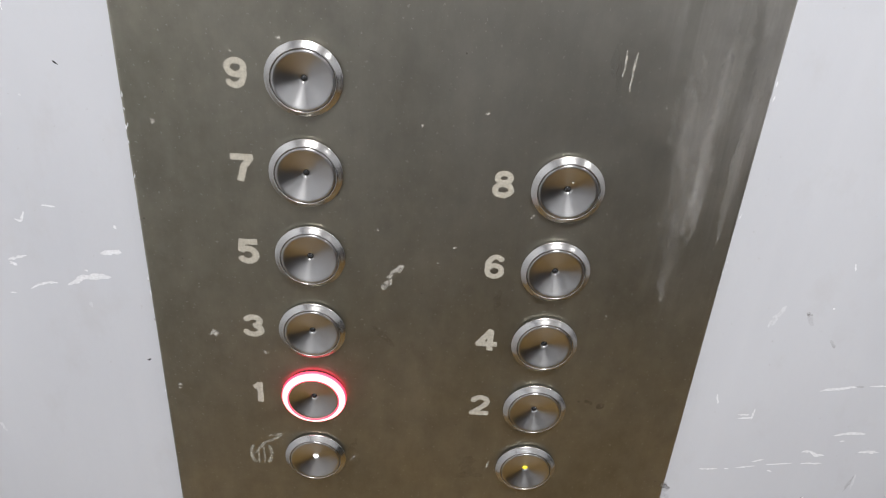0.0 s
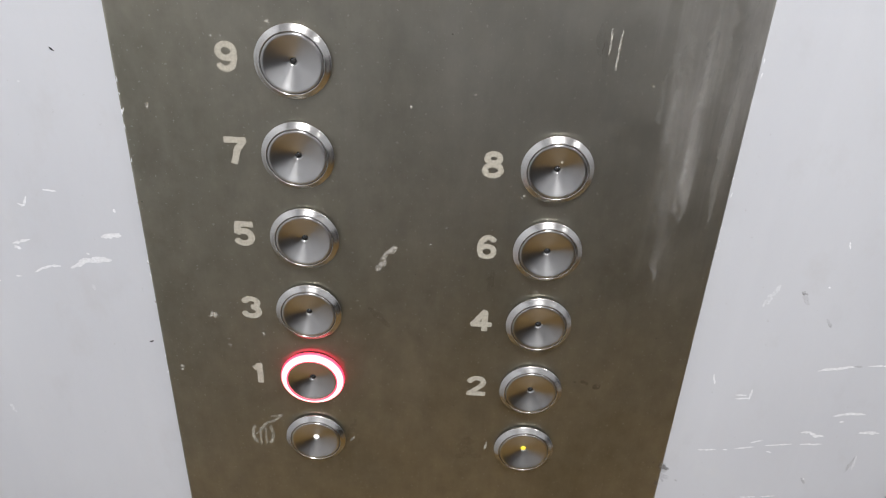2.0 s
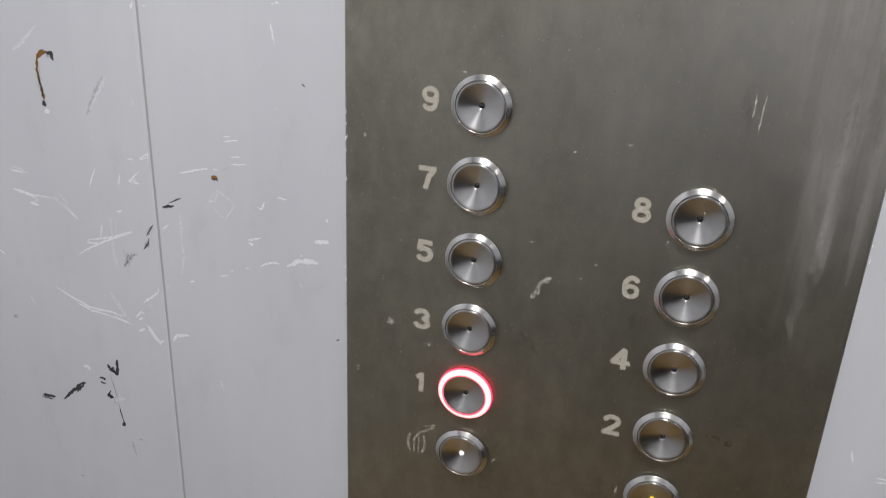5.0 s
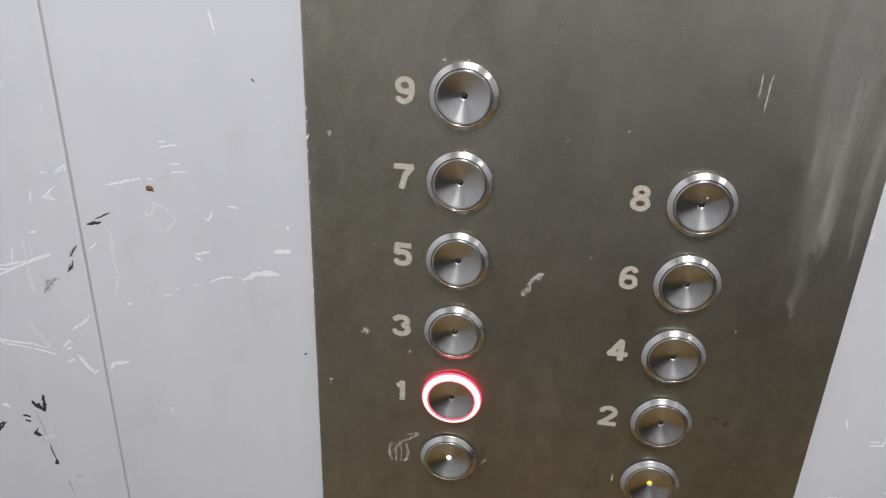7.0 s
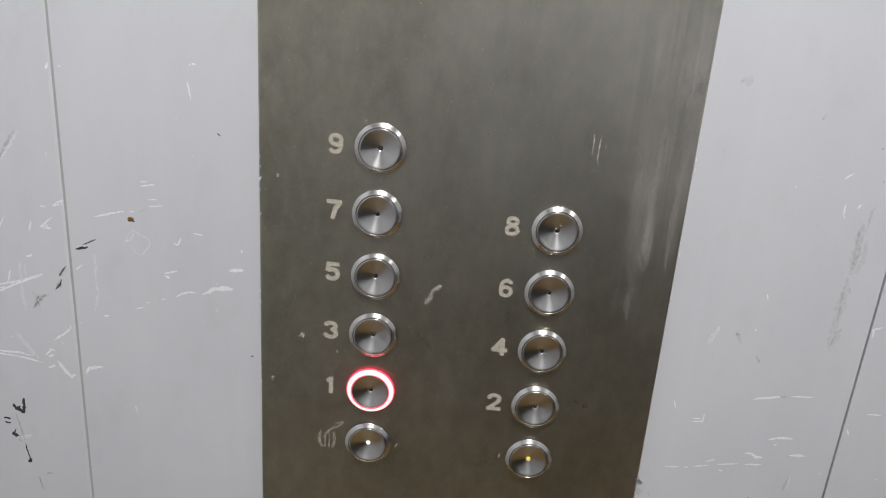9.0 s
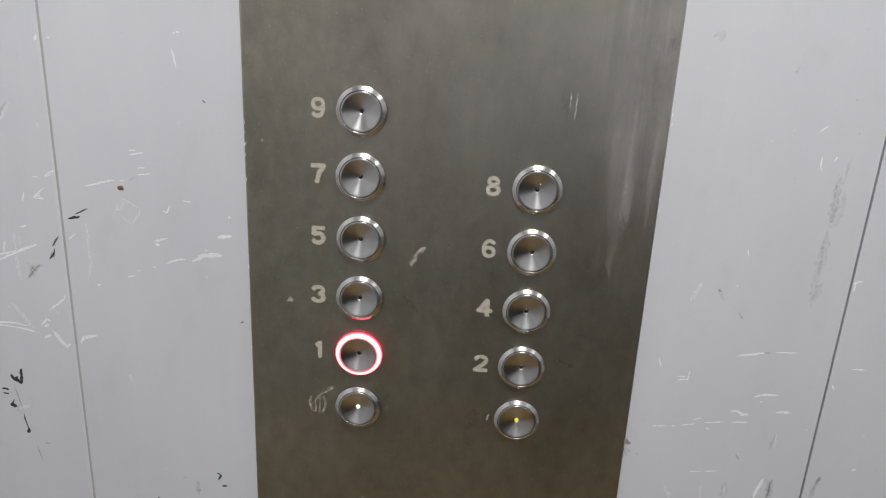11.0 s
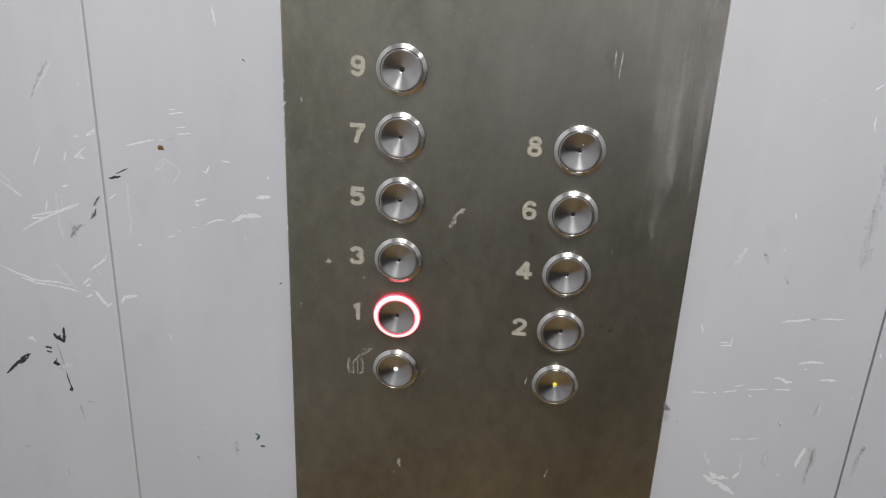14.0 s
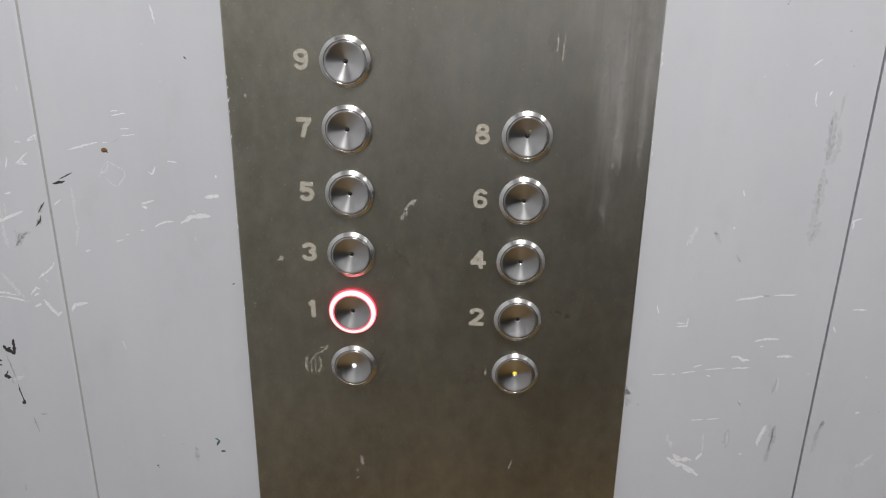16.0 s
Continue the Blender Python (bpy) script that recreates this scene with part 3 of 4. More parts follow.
mark(panel_middle, "white", 0.7, (175.4, 115.2), (181.9, 116.3))
mark(panel_middle, "white", 0.7, (182.3, 121.9), (182.1, 114.8))
mark(panel_middle, "white", 0.7, (234.3, 139.7), (248.4, 140.8))
mark(panel_middle, "white", 0.7, (230.7, 103.2), (233.1, 103.5))
mark(panel_middle, "white", 0.7, (163.5, 79.4), (173.1, 80.3))
mark(panel_middle, "white", 0.7, (176.5, 80.8), (178.9, 80.4))
mark(panel_middle, "white", 0.7, (182.2, 81.6), (192.0, 83.5))
mark(panel_middle, "white", 0.7, (189.7, 86.0), (195.6, 88.3))
mark(panel_middle, "white", 0.7, (197.6, 84.7), (210.8, 86.6))
mark(panel_middle, "white", 0.7, (215.2, 86.6), (226.0, 87.6))
mark(panel_middle, "white", 0.7, (199.2, 80.8), (201.9, 79.9))
mark(panel_middle, "white", 0.7, (193.2, 46.0), (201.0, 46.8))
mark(panel_middle, "white", 0.7, (203.9, 47.1), (211.6, 48.3))
mark(panel_middle, "white", 0.7, (222.7, 61.9), (223.9, 61.8))
mark(panel_middle, "white", 0.7, (264.2, 84.8), (265.4, 84.7))
mark(panel_right, "white", 0.7, (301.8, 84.0), (303.0, 83.9))
mark(panel_middle, "white", 0.7, (202.5, 183.9), (203.6, 183.8))
mark(panel_right, "white", 0.7, (284.4, 132.0), (293.4, 131.9))
mark(panel_right, "white", 0.7, (274.6, 119.5), (276.7, 115.4))
mark(panel_middle, "white", 1.1, (210.9, 135.6), (228.1, 139.0))
mark(panel_middle, "white", 1.1, (242.5, 96.2), (252.7, 97.1))
mark(panel_middle, "white", 1.1, (238.7, 29.6), (242.9, 44.4))
mark(panel_right, "white", 1.1, (300.4, 56.5), (303.1, 57.2))
mark(panel_right, "white", 0.9, (274.7, 185.8), (274.0, 191.2), (279.1, 192.8))
mark(panel_right, "faint", 2.0, (308.5, 13.9), (318.6, 24.8))
mark(panel_middle, "faint", 2.0, (178.0, 34.1), (182.6, 23.6))
mark(panel_middle, "faint", 2.0, (181.0, 184.2), (175.7, 171.8))
mark(panel_middle, "faintbrown", 1.7, (249.6, 45.1), (248.5, 30.6))
mark(panel_middle, "faintbrown", 1.7, (248.4, 33.0), (247.3, 15.8))
mark(panel_right, "brown", 1.7, (281.0, 49.6), (279.8, 45.9))
mark(panel_middle, "faintbrown", 3.1, (249.6, 45.1), (248.4, 25.7))
mark(panel_right, "faintbrown", 3.1, (281.2, 48.4), (277.2, 34.9))
mark(panel_middle, "grey", 1.2, (245.7, 79.6), (243.2, 67.9))
mark(panel_middle, "grey", 1.2, (206.8, 166.3), (210.1, 161.5))
mark(panel_middle, "grey", 1.2, (191.5, 181.1), (194.5, 179.3))
mark(panel_middle, "grey", 1.2, (227.5, 139.1), (231.6, 139.1))
mark(panel_middle, "grey", 1.2, (155.8, 56.8), (157.3, 56.0))
mark(panel_middle, "grey", 1.2, (147.7, 57.9), (150.1, 55.1))
mark(panel_middle, "faintbrown", 3.6, (254.3, 190.1), (250.8, 176.9))
mark(panel_middle, "faintbrown", 3.6, (219.0, 39.6), (219.6, 25.1))
mark(panel_middle, "smudge", 2.0, (146.7, 67.1), (149.7, 65.6))
mark(panel_left, "black", 1.7, (-334.0, 45.8), (-323.5, 47.0))
mark(panel_left, "black", 1.7, (-316.5, 46.8), (-307.4, 55.7), (-297.9, 64.5))
mark(panel_left, "white", 0.9, (-331.4, 195.4), (-316.9, 193.1), (-300.0, 193.7))
mark(panel_left, "white", 0.9, (-300.0, 193.7), (-285.2, 182.1))
mark(panel_left, "white", 0.9, (-331.3, 207.4), (-318.7, 207.0))
mark(panel_left, "white", 0.9, (-350.8, 151.6), (-346.0, 148.5))
mark(panel_left, "faint", 1.2, (-297.0, 296.4), (-313.2, 282.5))
mark(panel_left, "faint", 1.2, (-267.3, 251.5), (-253.1, 272.3))
mark(panel_left, "faint", 1.2, (-317.8, 188.2), (-313.0, 191.1))
mark(panel_left, "grey", 0.9, (-348.5, 103.9), (-345.4, 102.8))
mark(panel_middle, "white", 0.7, (-147.2, 319.8), (-144.7, 319.5))
mark(panel_middle, "white", 0.7, (-150.1, 309.9), (-148.0, 298.8))
mark(faceplate, "pale", 0.75, (87.6, 299.0), (87.2, 288.4))
mark(faceplate, "pale", 0.75, (91.6, 298.4), (91.0, 291.0), (90.9, 282.4))
mark(faceplate, "pale", 0.9, (-82.2, 153.0), (-80.0, 155.6), (-77.8, 154.2))
mark(faceplate, "pale", 0.9, (-45.2, 295.6), (-44.2, 295.0))
mark(faceplate, "pale", 0.9, (-5.9, 214.8), (-5.1, 214.1))
mark(faceplate, "pale", 0.9, (72.0, 1.9), (74.0, 11.2))
mark(faceplate, "pale", 0.9, (52.9, 76.0), (53.6, 81.4))
mark(faceplate, "pale", 0.9, (-57.6, 145.0), (-56.5, 143.9))
mark(faceplate, "pale", 0.9, (-68.8, 16.8), (-68.0, 15.9))
mark(faceplate, "pale", 0.9, (-74.9, 137.4), (-74.1, 137.1))
mark(faceplate, "pale", 0.9, (-97.0, 259.8), (-96.3, 257.7))
mark(faceplate, "pale", 0.9, (-99.4, 123.0), (-98.3, 122.3))
mark(faceplate, "pale", 0.9, (27.2, 207.7), (28.3, 207.4))
mark(faceplate, "pale", 0.9, (10.8, 263.3), (11.5, 263.1))
mark(faceplate, "pale", 0.9, (70.0, 176.3), (70.8, 176.0))
mark(faceplate, "pale", 0.9, (-107.1, 213.4), (-106.0, 213.1))
mark(faceplate, "pale", 0.9, (-107.2, 182.4), (-106.5, 181.7))
mark(faceplate, "pale", 0.9, (-107.1, 161.0), (-106.4, 159.8))
mark(faceplate, "pale", 0.9, (-16.9, 77.3), (-14.6, 80.2))
mark(faceplate, "pale", 0.9, (60.8, 192.3), (61.5, 192.0))
mark(faceplate, "pale", 0.9, (-34.8, -3.7), (-33.1, -6.0))
mark(faceplate, "pale", 0.9, (98.5, 175.5), (99.3, 174.8))
mark(faceplate, "pale", 0.9, (-11.6, 288.8), (-10.9, 288.5))
mark(faceplate, "pale", 0.9, (-25.3, 104.2), (-24.5, 103.9))
mark(faceplate, "pale", 0.9, (144.7, 69.5), (145.9, 69.2))
mark(faceplate, "pale", 2.2, (-3.1, 183.6), (-0.8, 188.7))
mark(faceplate, "pale", 2.2, (-0.9, 189.8), (1.8, 193.1), (6.3, 196.8))
mark(faceplate, "pale", 2.2, (-31.8, 7.7), (-30.0, 0.2))
mark(faceplate, "smudge", 2.7, (96.8, 124.4), (100.7, 122.7))
mark(faceplate, "smudge", 2.7, (103.3, 122.5), (106.1, 120.2))
mark(faceplate, "smudge", 1.1, (93.2, 124.1), (94.4, 123.3))
mark(faceplate, "shade", 6.6, (43.5, 83.9), (44.4, 71.7))
mark(faceplate, "shade", 3.6, (37.6, 70.1), (51.4, 70.6))
mark(faceplate, "shade", 2.7, (49.6, 186.9), (48.7, 175.4))
mark(faceplate, "shade", 2.7, (-6.7, 163.1), (3.0, 152.0))
mark(faceplate, "shade", 2.7, (-13.5, 92.5), (-24.3, 65.1))
mark(faceplate, "ghost", 1.2, (-66.3, 78.8), (-60.4, 86.0), (-51.2, 92.5))
mark(faceplate, "ghost", 1.2, (-58.1, 91.8), (-51.2, 92.9))
mark(panel_left, "white", 1.0, (-231.6, 314.1), (-233.2, 310.1))
mark(panel_middle, "white", 0.8, (-225.2, 312.5), (-224.2, 312.1))
mark(panel_left, "faint", 1.0, (-251.3, 215.6), (-253.5, 207.2))
mark(panel_left, "white", 0.8, (-245.4, 211.9), (-241.9, 213.3))
mark(panel_left, "white", 0.7, (-241.7, 214.4), (-241.0, 211.5), (-238.7, 211.6))
mark(panel_left, "faint", 0.8, (-244.4, 225.7), (-240.4, 225.6))
mark(panel_left, "white", 0.7, (-236.2, 226.3), (-232.0, 228.0))
mark(panel_left, "white", 0.8, (-231.2, 231.0), (-230.9, 227.4))
mark(panel_left, "faint", 1.0, (-237.8, 261.3), (-237.6, 257.1))
mark(panel_left, "faint", 1.6, (-268.9, 236.1), (-267.9, 235.7))
mark(panel_middle, "faint", 1.4, (-149.0, 265.5), (-148.0, 265.1))
mark(panel_left, "faint", 1.0, (-268.2, 181.6), (-269.9, 172.0))
mark(panel_left, "faint", 1.2, (-261.4, 187.2), (-261.8, 178.2))
mark(panel_left, "faint", 1.6, (-262.3, 171.4), (-261.8, 163.5), (-260.7, 154.4))
mark(panel_left, "faint", 1.0, (-258.2, 185.5), (-258.4, 177.6))
mark(panel_middle, "faint", 1.0, (-213.0, 197.3), (-212.0, 185.0))
mark(panel_middle, "faint", 0.9, (-212.3, 174.1), (-212.6, 167.3), (-215.2, 157.2))
mark(panel_left, "brown", 1.2, (-254.8, 167.3), (-253.9, 165.3))
mark(panel_left, "brown", 1.3, (-251.3, 164.3), (-254.1, 157.3), (-255.9, 155.1))
mark(panel_left, "faintbrown", 3.0, (-244.5, 166.9), (-251.6, 162.3))
mark(panel_left, "faintbrown", 5.0, (-249.2, 165.7), (-253.3, 157.4))
mark(panel_left, "black", 0.6, (-231.9, 186.6), (-234.6, 182.6), (-236.9, 179.3))
mark(panel_left, "black", 0.8, (-235.1, 177.8), (-236.4, 173.8), (-239.9, 170.0))
mark(panel_left, "black", 0.5, (-238.3, 173.7), (-236.2, 172.3))
mark(panel_left, "brown", 2.2, (-233.3, 184.2), (-236.4, 179.7))
mark(panel_left, "brown", 2.2, (-235.4, 175.5), (-238.2, 171.3))
mark(panel_middle, "faintbrown", 4, (-229.9, 180.6), (-227.6, 180.8))
mark(panel_left, "faint", 1.8, (-269.2, 137.3), (-263.5, 129.5), (-255.8, 118.8))
mark(panel_left, "faint", 0.9, (-272.9, 133.3), (-270.5, 133.9))
mark(panel_left, "faint", 0.9, (-256.1, 116.6), (-252.1, 116.5))
mark(panel_left, "faint", 1.2, (-240.2, 133.5), (-237.3, 131.2))
mark(panel_left, "white", 1.2, (-249.7, 112.9), (-244.7, 115.0))
mark(panel_middle, "white", 0.7, (-225.8, 147.8), (-224.8, 147.4))
mark(panel_left, "black", 2.0, (-276.5, 82.7), (-274.1, 79.4), (-270.8, 77.0))
mark(panel_left, "black", 1.3, (-275.4, 78.8), (-271.8, 81.4))
mark(panel_left, "black", 0.7, (-276.7, 63.0), (-278.9, 58.7))
mark(panel_left, "black", 1.8, (-280.1, 59.0), (-276.7, 56.6))
mark(panel_left, "faint", 2.2, (-296.0, 78.3), (-290.7, 75.2))
mark(panel_left, "faint", 2.0, (-276.1, 55.3), (-269.9, 58.1), (-265.6, 59.5))
mark(panel_left, "black", 1.3, (-269.5, 42.0), (-268.4, 37.0))
mark(panel_left, "grey", 0.6, (-273.0, 60.1), (-275.4, 54.0), (-272.3, 52.4))
mark(panel_left, "grey", 1.4, (-258.6, 28.5), (-254.2, 29.9))
mark(panel_middle, "grey", 2.4, (-149.6, 6.5), (-149.8, -4.8))
mark(panel_left, "grey", 1.2, (-280.1, -32.1), (-280.4, -37.8))
mark(panel_left, "grey", 1.5, (-310.5, -15.1), (-309.5, -15.5))
mark(panel_middle, "grey", 0.9, (-179.1, -8.8), (-178.5, -12.7))
mark(panel_middle, "faint", 1.2, (-193.5, 88.9), (-190.8, 83.4))
mark(panel_middle, "white", 1.8, (-142.0, 176.7), (-136.3, 180.3), (-125.4, 181.1))
mark(panel_middle, "white", 1.2, (-127.5, 192.9), (-119.0, 195.1))
mark(panel_middle, "white", 0.9, (-168.4, 186.4), (-165.5, 184.7))
mark(panel_middle, "white", 0.9, (-136.1, 183.8), (-134.6, 183.5))
mark(panel_middle, "faint", 1.2, (-136.2, 166.6), (-135.6, 163.5))
mark(panel_middle, "white", 0.9, (-119.6, 207.8), (-118.9, 206.0))
mark(panel_middle, "faint", 1.1, (-193.2, 206.3), (-189.4, 207.7), (-187.0, 213.4))
mark(panel_middle, "faintbrown", 0.9, (254.3, 267.2), (254.4, 258.5), (254.0, 251.6))
mark(panel_middle, "faintbrown", 1.0, (251.6, 256.6), (250.3, 250.7))
mark(panel_middle, "faintbrown", 1.6, (252.8, 248.1), (252.8, 239.4), (251.9, 228.8))
mark(panel_middle, "faintbrown", 0.9, (253.1, 217.4), (254.3, 213.5))
mark(panel_middle, "faintbrown", 1.3, (250.1, 219.0), (249.0, 211.6))
mark(panel_middle, "faintbrown", 3.0, (256.0, 248.3), (256.6, 234.4), (254.4, 226.4))
mark(panel_middle, "faintbrown", 3.4, (249.8, 214.2), (249.9, 201.4), (249.7, 186.5), (250.4, 173.2))
mark(panel_middle, "faintbrown", 1.3, (191.9, 180.3), (192.9, 178.9))
mark(panel_middle, "faintbrown", 2.6, (192.3, 180.0), (196.2, 173.8))
mark(panel_middle, "grey", 0.8, (213.8, 317.8), (214.8, 317.4))
mark(panel_middle, "faintbrown", 4.5, (167.6, 336.1), (171.5, 335.1))
mark(panel_middle, "brown", 1.2, (222.2, 62.5), (224.8, 58.3))
mark(panel_middle, "grey", 1.2, (250.7, 303.3), (251.7, 302.9))
mark(panel_middle, "white", 2.6, (180.3, 15.3), (189.7, 10.1), (197.7, 6.2), (203.1, 2.0))
mark(panel_middle, "white", 2.2, (184.5, 18.6), (188.2, 14.7), (197.2, 14.3))
mark(panel_middle, "white", 1.4, (200.3, 14.6), (204.0, 20.2))
mark(panel_middle, "faint", 1.0, (202.9, 36.0), (203.8, 21.2))
mark(panel_middle, "white", 1.5, (243.6, 44.4), (241.3, 38.6), (239.9, 27.8))
mark(panel_middle, "faintbrown", 1.0, (248.2, 43.9), (249.2, 37.1), (247.8, 26.8), (247.2, 15.4))
mark(panel_middle, "brown", 0.7, (249.0, 39.9), (249.0, 34.3), (247.8, 26.8))
mark(panel_middle, "faintbrown", 3.4, (246.1, 45.1), (251.2, 30.9))
mark(panel_middle, "faintbrown", 3.0, (248.1, 26.8), (246.7, 14.4))
mark(panel_right, "brown", 1.4, (280.4, 50.0), (278.9, 43.0))
mark(panel_right, "faintbrown", 2.6, (278.9, 43.0), (276.8, 24.3))
mark(panel_middle, "faint", 0.8, (246.2, 80.7), (246.5, 69.8))
mark(panel_right, "white", 1.3, (300.4, 57.0), (302.9, 57.3))
mark(panel_middle, "smudge", 2.6, (145.9, 65.6), (151.4, 64.4))
mark(faceplate, "grey", 3.6, (145.1, 71.8), (148.6, 65.1))
mark(faceplate, "grey", 2.4, (144.2, 58.4), (147.5, 56.5))
mark(panel_middle, "faintbrown", 4.0, (145.2, 59.7), (152.4, 57.3))
mark(panel_middle, "faint", 1.0, (218.7, 37.6), (219.7, 27.5))
mark(panel_middle, "white", 0.8, (228.5, 21.0), (230.5, 20.7))
mark(panel_middle, "white", 1.2, (226.6, 106.7), (234.5, 109.1), (242.1, 109.0))
mark(panel_middle, "white", 1.3, (213.4, 94.9), (217.3, 95.7), (221.5, 93.1), (225.5, 93.0))
mark(panel_middle, "white", 0.9, (243.2, 96.0), (249.1, 97.4), (252.9, 96.9))
mark(panel_middle, "grey", 0.6, (242.5, 140.7), (245.4, 140.5))
mark(panel_middle, "faint", 1.0, (219.3, 283.5), (219.5, 284.2))
mark(faceplate, "pale", 1.4, (-45.8, 295.8), (-45.2, 295.2))
mark(faceplate, "pale", 1.2, (-96.5, 260.1), (-95.9, 257.4))
mark(faceplate, "pale", 0.7, (-67.7, 289.2), (-66.7, 288.8))
mark(faceplate, "pale", 0.7, (-63.6, 289.5), (-62.6, 289.1))
mark(faceplate, "pale", 0.8, (-7.0, 314.2), (-6.0, 313.8))
mark(faceplate, "pale", 0.9, (10.8, 263.6), (11.8, 263.2))
mark(faceplate, "pale", 1.2, (36.0, 270.0), (37.7, 269.8))
mark(faceplate, "pale", 0.8, (27.6, 207.7), (28.6, 207.3))
mark(faceplate, "pale", 0.8, (20.4, 199.4), (21.4, 199.0))
mark(faceplate, "pale", 0.8, (58.7, 224.5), (59.7, 224.1))
mark(faceplate, "pale", 1.6, (-81.8, 154.7), (-78.4, 155.7))
mark(faceplate, "pale", 1.0, (-80.6, 157.1), (-79.2, 152.5))
mark(faceplate, "pale", 1.6, (-57.5, 145.8), (-56.8, 144.3))
mark(faceplate, "pale", 1.3, (-100.1, 123.0), (-97.8, 122.3))
mark(faceplate, "pale", 1.1, (0.4, 186.1), (0.5, 191.5))
mark(faceplate, "pale", 0.8, (4.0, 192.5), (6.6, 197.2))
mark(faceplate, "pale", 0.8, (-35.8, -12.0), (-33.0, -9.8))
mark(faceplate, "pale", 0.9, (-74.0, 137.1), (-73.0, 136.7))
mark(faceplate, "pale", 0.7, (113.5, 224.9), (114.5, 224.5))
mark(faceplate, "pale", 0.7, (119.8, 130.6), (120.8, 130.2))
mark(faceplate, "pale", 0.9, (140.9, 72.3), (141.9, 71.9))
mark(faceplate, "dim", 3.0, (83.3, 300.9), (83.8, 287.3))
mark(faceplate, "dim", 2.4, (85.3, 294.6), (86.9, 280.0))
mark(faceplate, "dim", 5, (126.6, 300.3), (126.5, 277.5))
mark(faceplate, "dim", 12, (133.2, 330.8), (145.8, 332.1))
mark(faceplate, "dim", 8, (135.8, 327.8), (145.9, 327.8))
mark(faceplate, "dim", 5, (121.5, 125.8), (125.5, 105.3))
mark(panel_left, "rust", 2.6, (-299.6, 277.9), (-296.7, 281.1), (-292.5, 282.7))
mark(panel_left, "rust", 1.6, (-299.6, 277.9), (-300.4, 270.8), (-299.8, 262.7))
mark(panel_left, "brown", 2.2, (-300.0, 275.6), (-300.0, 266.0), (-299.0, 257.9))
mark(panel_left, "black", 1.0, (-300.3, 269.2), (-298.9, 261.2), (-298.5, 253.6))
mark(panel_left, "rust", 2.0, (-299.1, 262.1), (-298.4, 254.6))
mark(panel_left, "black", 2.2, (-299.0, 253.6), (-297.9, 250.4))
mark(panel_left, "black", 2.6, (-292.5, 282.7), (-289.6, 281.4), (-287.9, 277.7))
mark(panel_left, "brown", 3.0, (-291.8, 282.1), (-288.3, 279.9))
mark(panel_left, "white", 2.2, (-299.2, 247.2), (-295.5, 248.0))
mark(panel_left, "faint", 1.6, (-315.6, 281.2), (-304.9, 287.9))
mark(panel_left, "white", 1.3, (-330.9, 194.7), (-320.8, 193.6), (-314.4, 191.6))
mark(panel_left, "white", 1.2, (-320.1, 188.2), (-313.5, 187.0))
mark(panel_left, "faint", 1.2, (-313.4, 192.5), (-301.9, 193.5), (-292.2, 189.1), (-285.3, 182.8))
mark(panel_left, "faint", 1.0, (-299.1, 198.2), (-293.5, 194.0), (-291.2, 190.3))
mark(panel_left, "faint", 1.2, (-329.7, 210.2), (-317.7, 206.8))
mark(panel_left, "white", 1.0, (-309.6, 132.3), (-299.4, 127.8), (-285.1, 122.6), (-268.1, 122.3), (-259.1, 120.5))
mark(panel_left, "black", 1.8, (-333.7, 46.5), (-323.2, 47.1))
mark(panel_left, "black", 0.8, (-335.0, 44.3), (-324.6, 44.5))
mark(panel_left, "black", 1.6, (-297.7, 64.6), (-307.1, 55.8), (-316.8, 46.4))
mark(panel_left, "grey", 1.6, (-347.7, 104.1), (-344.1, 104.0))
mark(panel_left, "faint", 1.0, (-331.3, 122.2), (-328.1, 117.1))
mark(panel_left, "grey", 1.4, (-373.4, 34.3), (-372.1, 33.7))
mark(faceplate, "smear", 6.0, (112.2, 293.3), (113.3, 276.3), (113.8, 266.3), (114.6, 247.7))
mark(faceplate, "smear", 5.0, (116.9, 285.2), (117.8, 266.6), (118.8, 244.6))
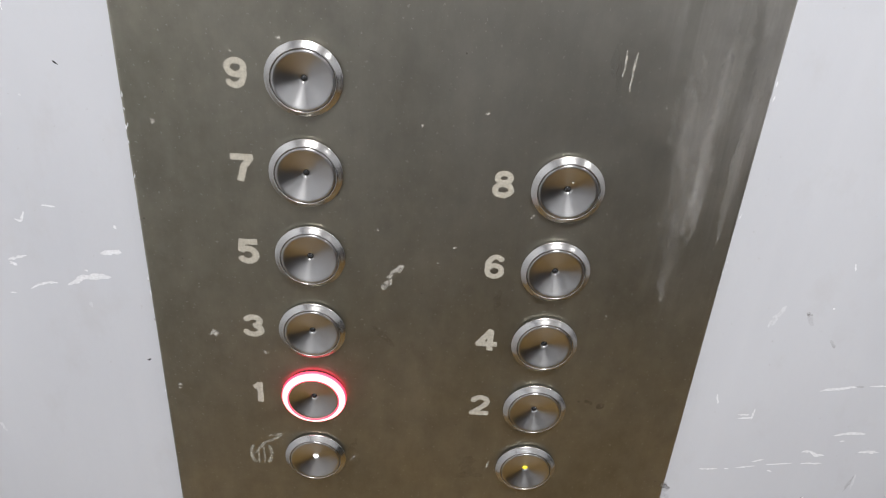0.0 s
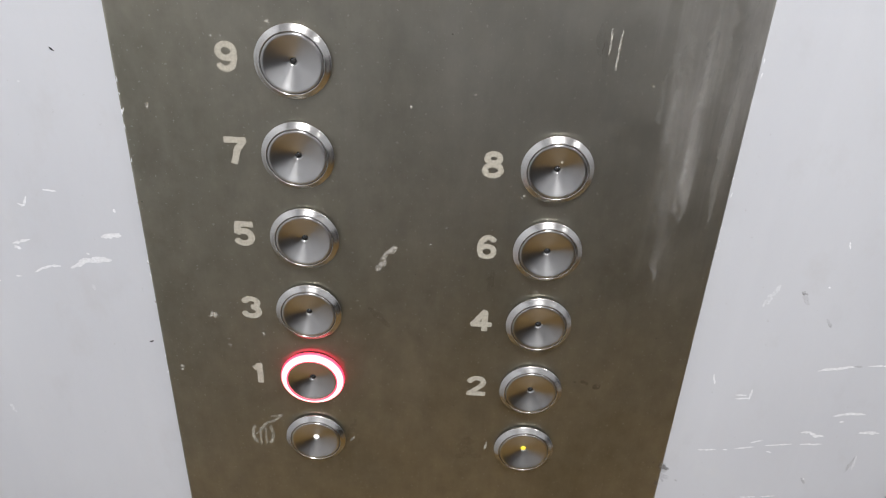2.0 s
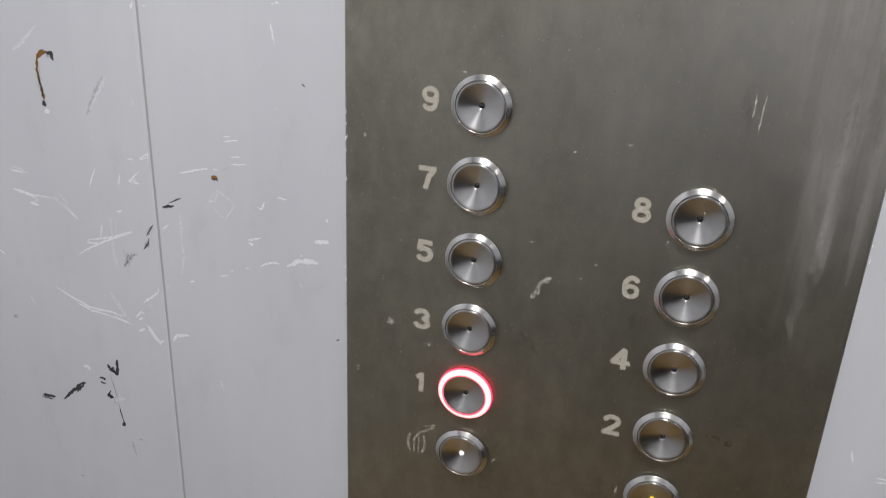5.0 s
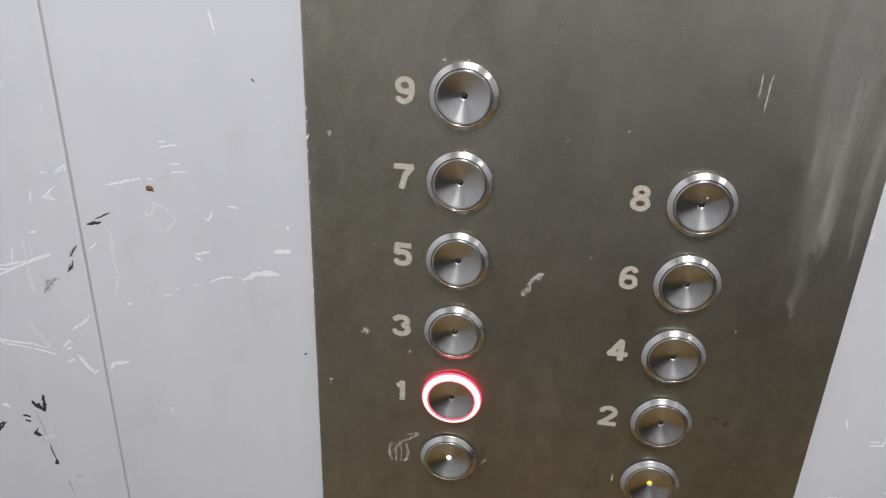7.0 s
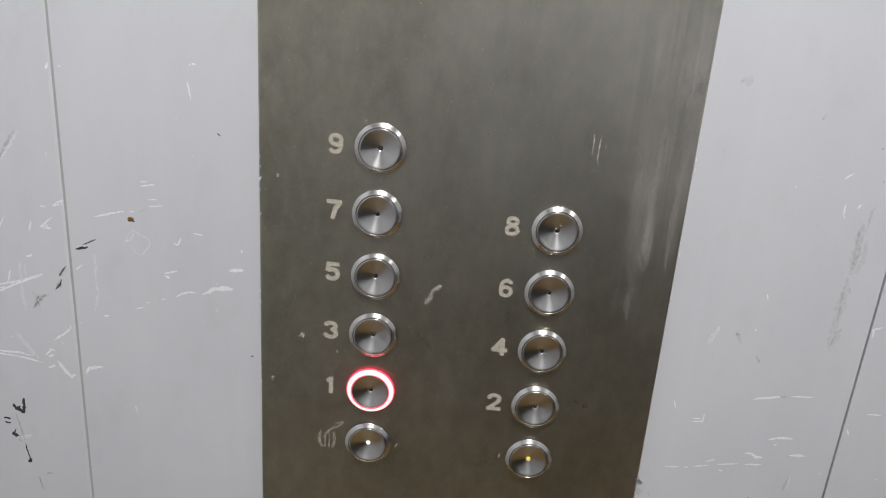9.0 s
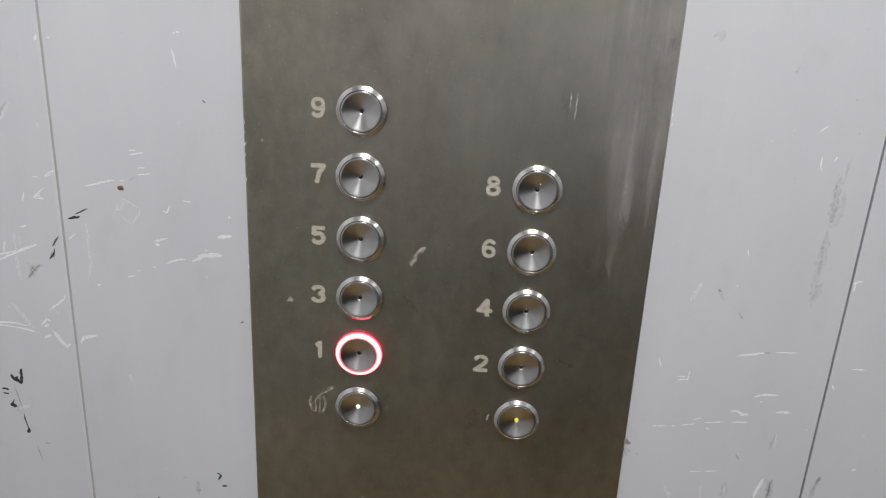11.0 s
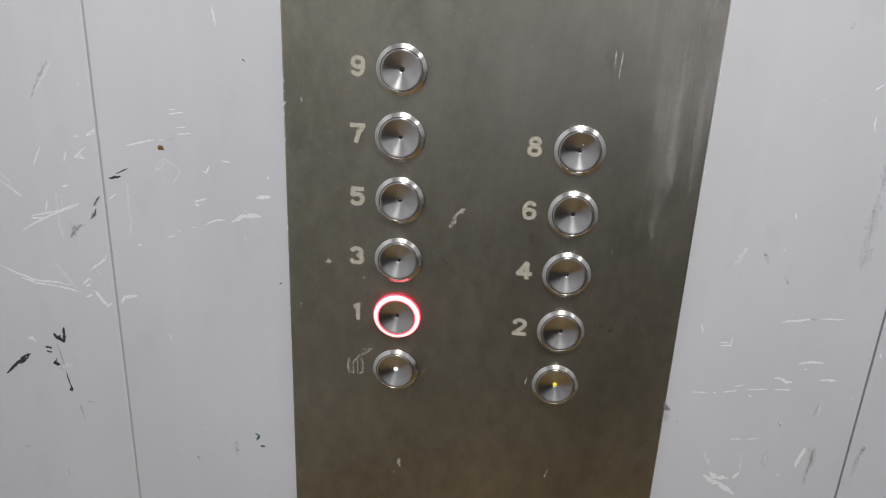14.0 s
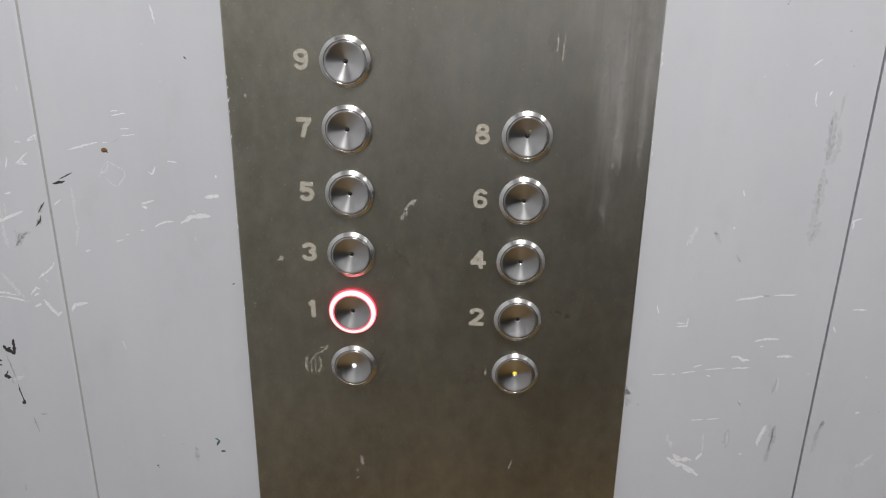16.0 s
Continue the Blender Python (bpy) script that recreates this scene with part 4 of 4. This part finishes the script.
mark(faceplate, "smear", 8.0, (125.3, 273.5), (126.4, 254.5), (126.5, 235.9), (126.0, 216.4))
mark(faceplate, "smear", 4.0, (140.6, 285.6), (140.2, 268.3), (139.6, 255.5), (139.9, 237.1), (140.6, 216.4))
mark(faceplate, "smear", 5.0, (136.9, 326.7), (137.7, 313.4), (137.3, 304.2))
mark(faceplate, "smear", 9.0, (129.6, 286.0), (130.9, 260.0))
mark(faceplate, "smear", 4.0, (123.4, 259.4), (124.3, 230.2))
mark(faceplate, "dim", 5.0, (137.4, 294.9), (137.2, 273.1), (135.8, 255.2), (135.1, 236.6))
mark(faceplate, "dim", 4.0, (144.0, 293.0), (144.2, 271.1), (144.3, 242.8))
mark(faceplate, "smear", 9, (117.0, 300.0), (119.0, 262.0), (122.0, 185.0))
mark(faceplate, "smear", 8, (131.0, 345.0), (129.0, 290.0), (128.0, 215.0))
mark(faceplate, "pale", 0.8, (10.7, 263.9), (11.2, 263.7))
mark(faceplate, "pale", 0.7, (-6.1, 215.0), (-5.3, 214.4))
mark(faceplate, "pale", 0.8, (27.1, 207.6), (27.9, 207.1))
mark(faceplate, "pale", 0.7, (20.5, 199.2), (21.3, 198.7))
mark(faceplate, "pale", 0.7, (54.6, 187.2), (55.4, 186.6))
mark(faceplate, "pale", 0.9, (-100.2, 120.8), (-98.3, 120.2))
mark(faceplate, "pale", 1.0, (-74.3, 141.1), (-73.8, 140.5))
mark(faceplate, "pale", 0.8, (59.7, 225.5), (60.5, 225.0))
mark(faceplate, "pale", 0.9, (-96.0, 259.9), (-95.5, 258.4))
mark(faceplate, "pale", 1.2, (-45.0, 295.9), (-44.2, 295.5))
mark(faceplate, "smudge", 1.0, (26.5, 294.3), (26.9, 293.6))
mark(faceplate, "smudge", 0.9, (-105.4, 214.1), (-104.5, 213.6))

# specks of dust and paint on the steel
for i in range(70):
    x, z = -100 + 240 * random.random(), -40 + 400 * random.random()
    mark(faceplate, "pale", 0.35 + 0.5 * random.random() ** 2, (x, z), (x + 0.9 * (random.random() - 0.5), z + 0.4 + 0.5 * random.random()))
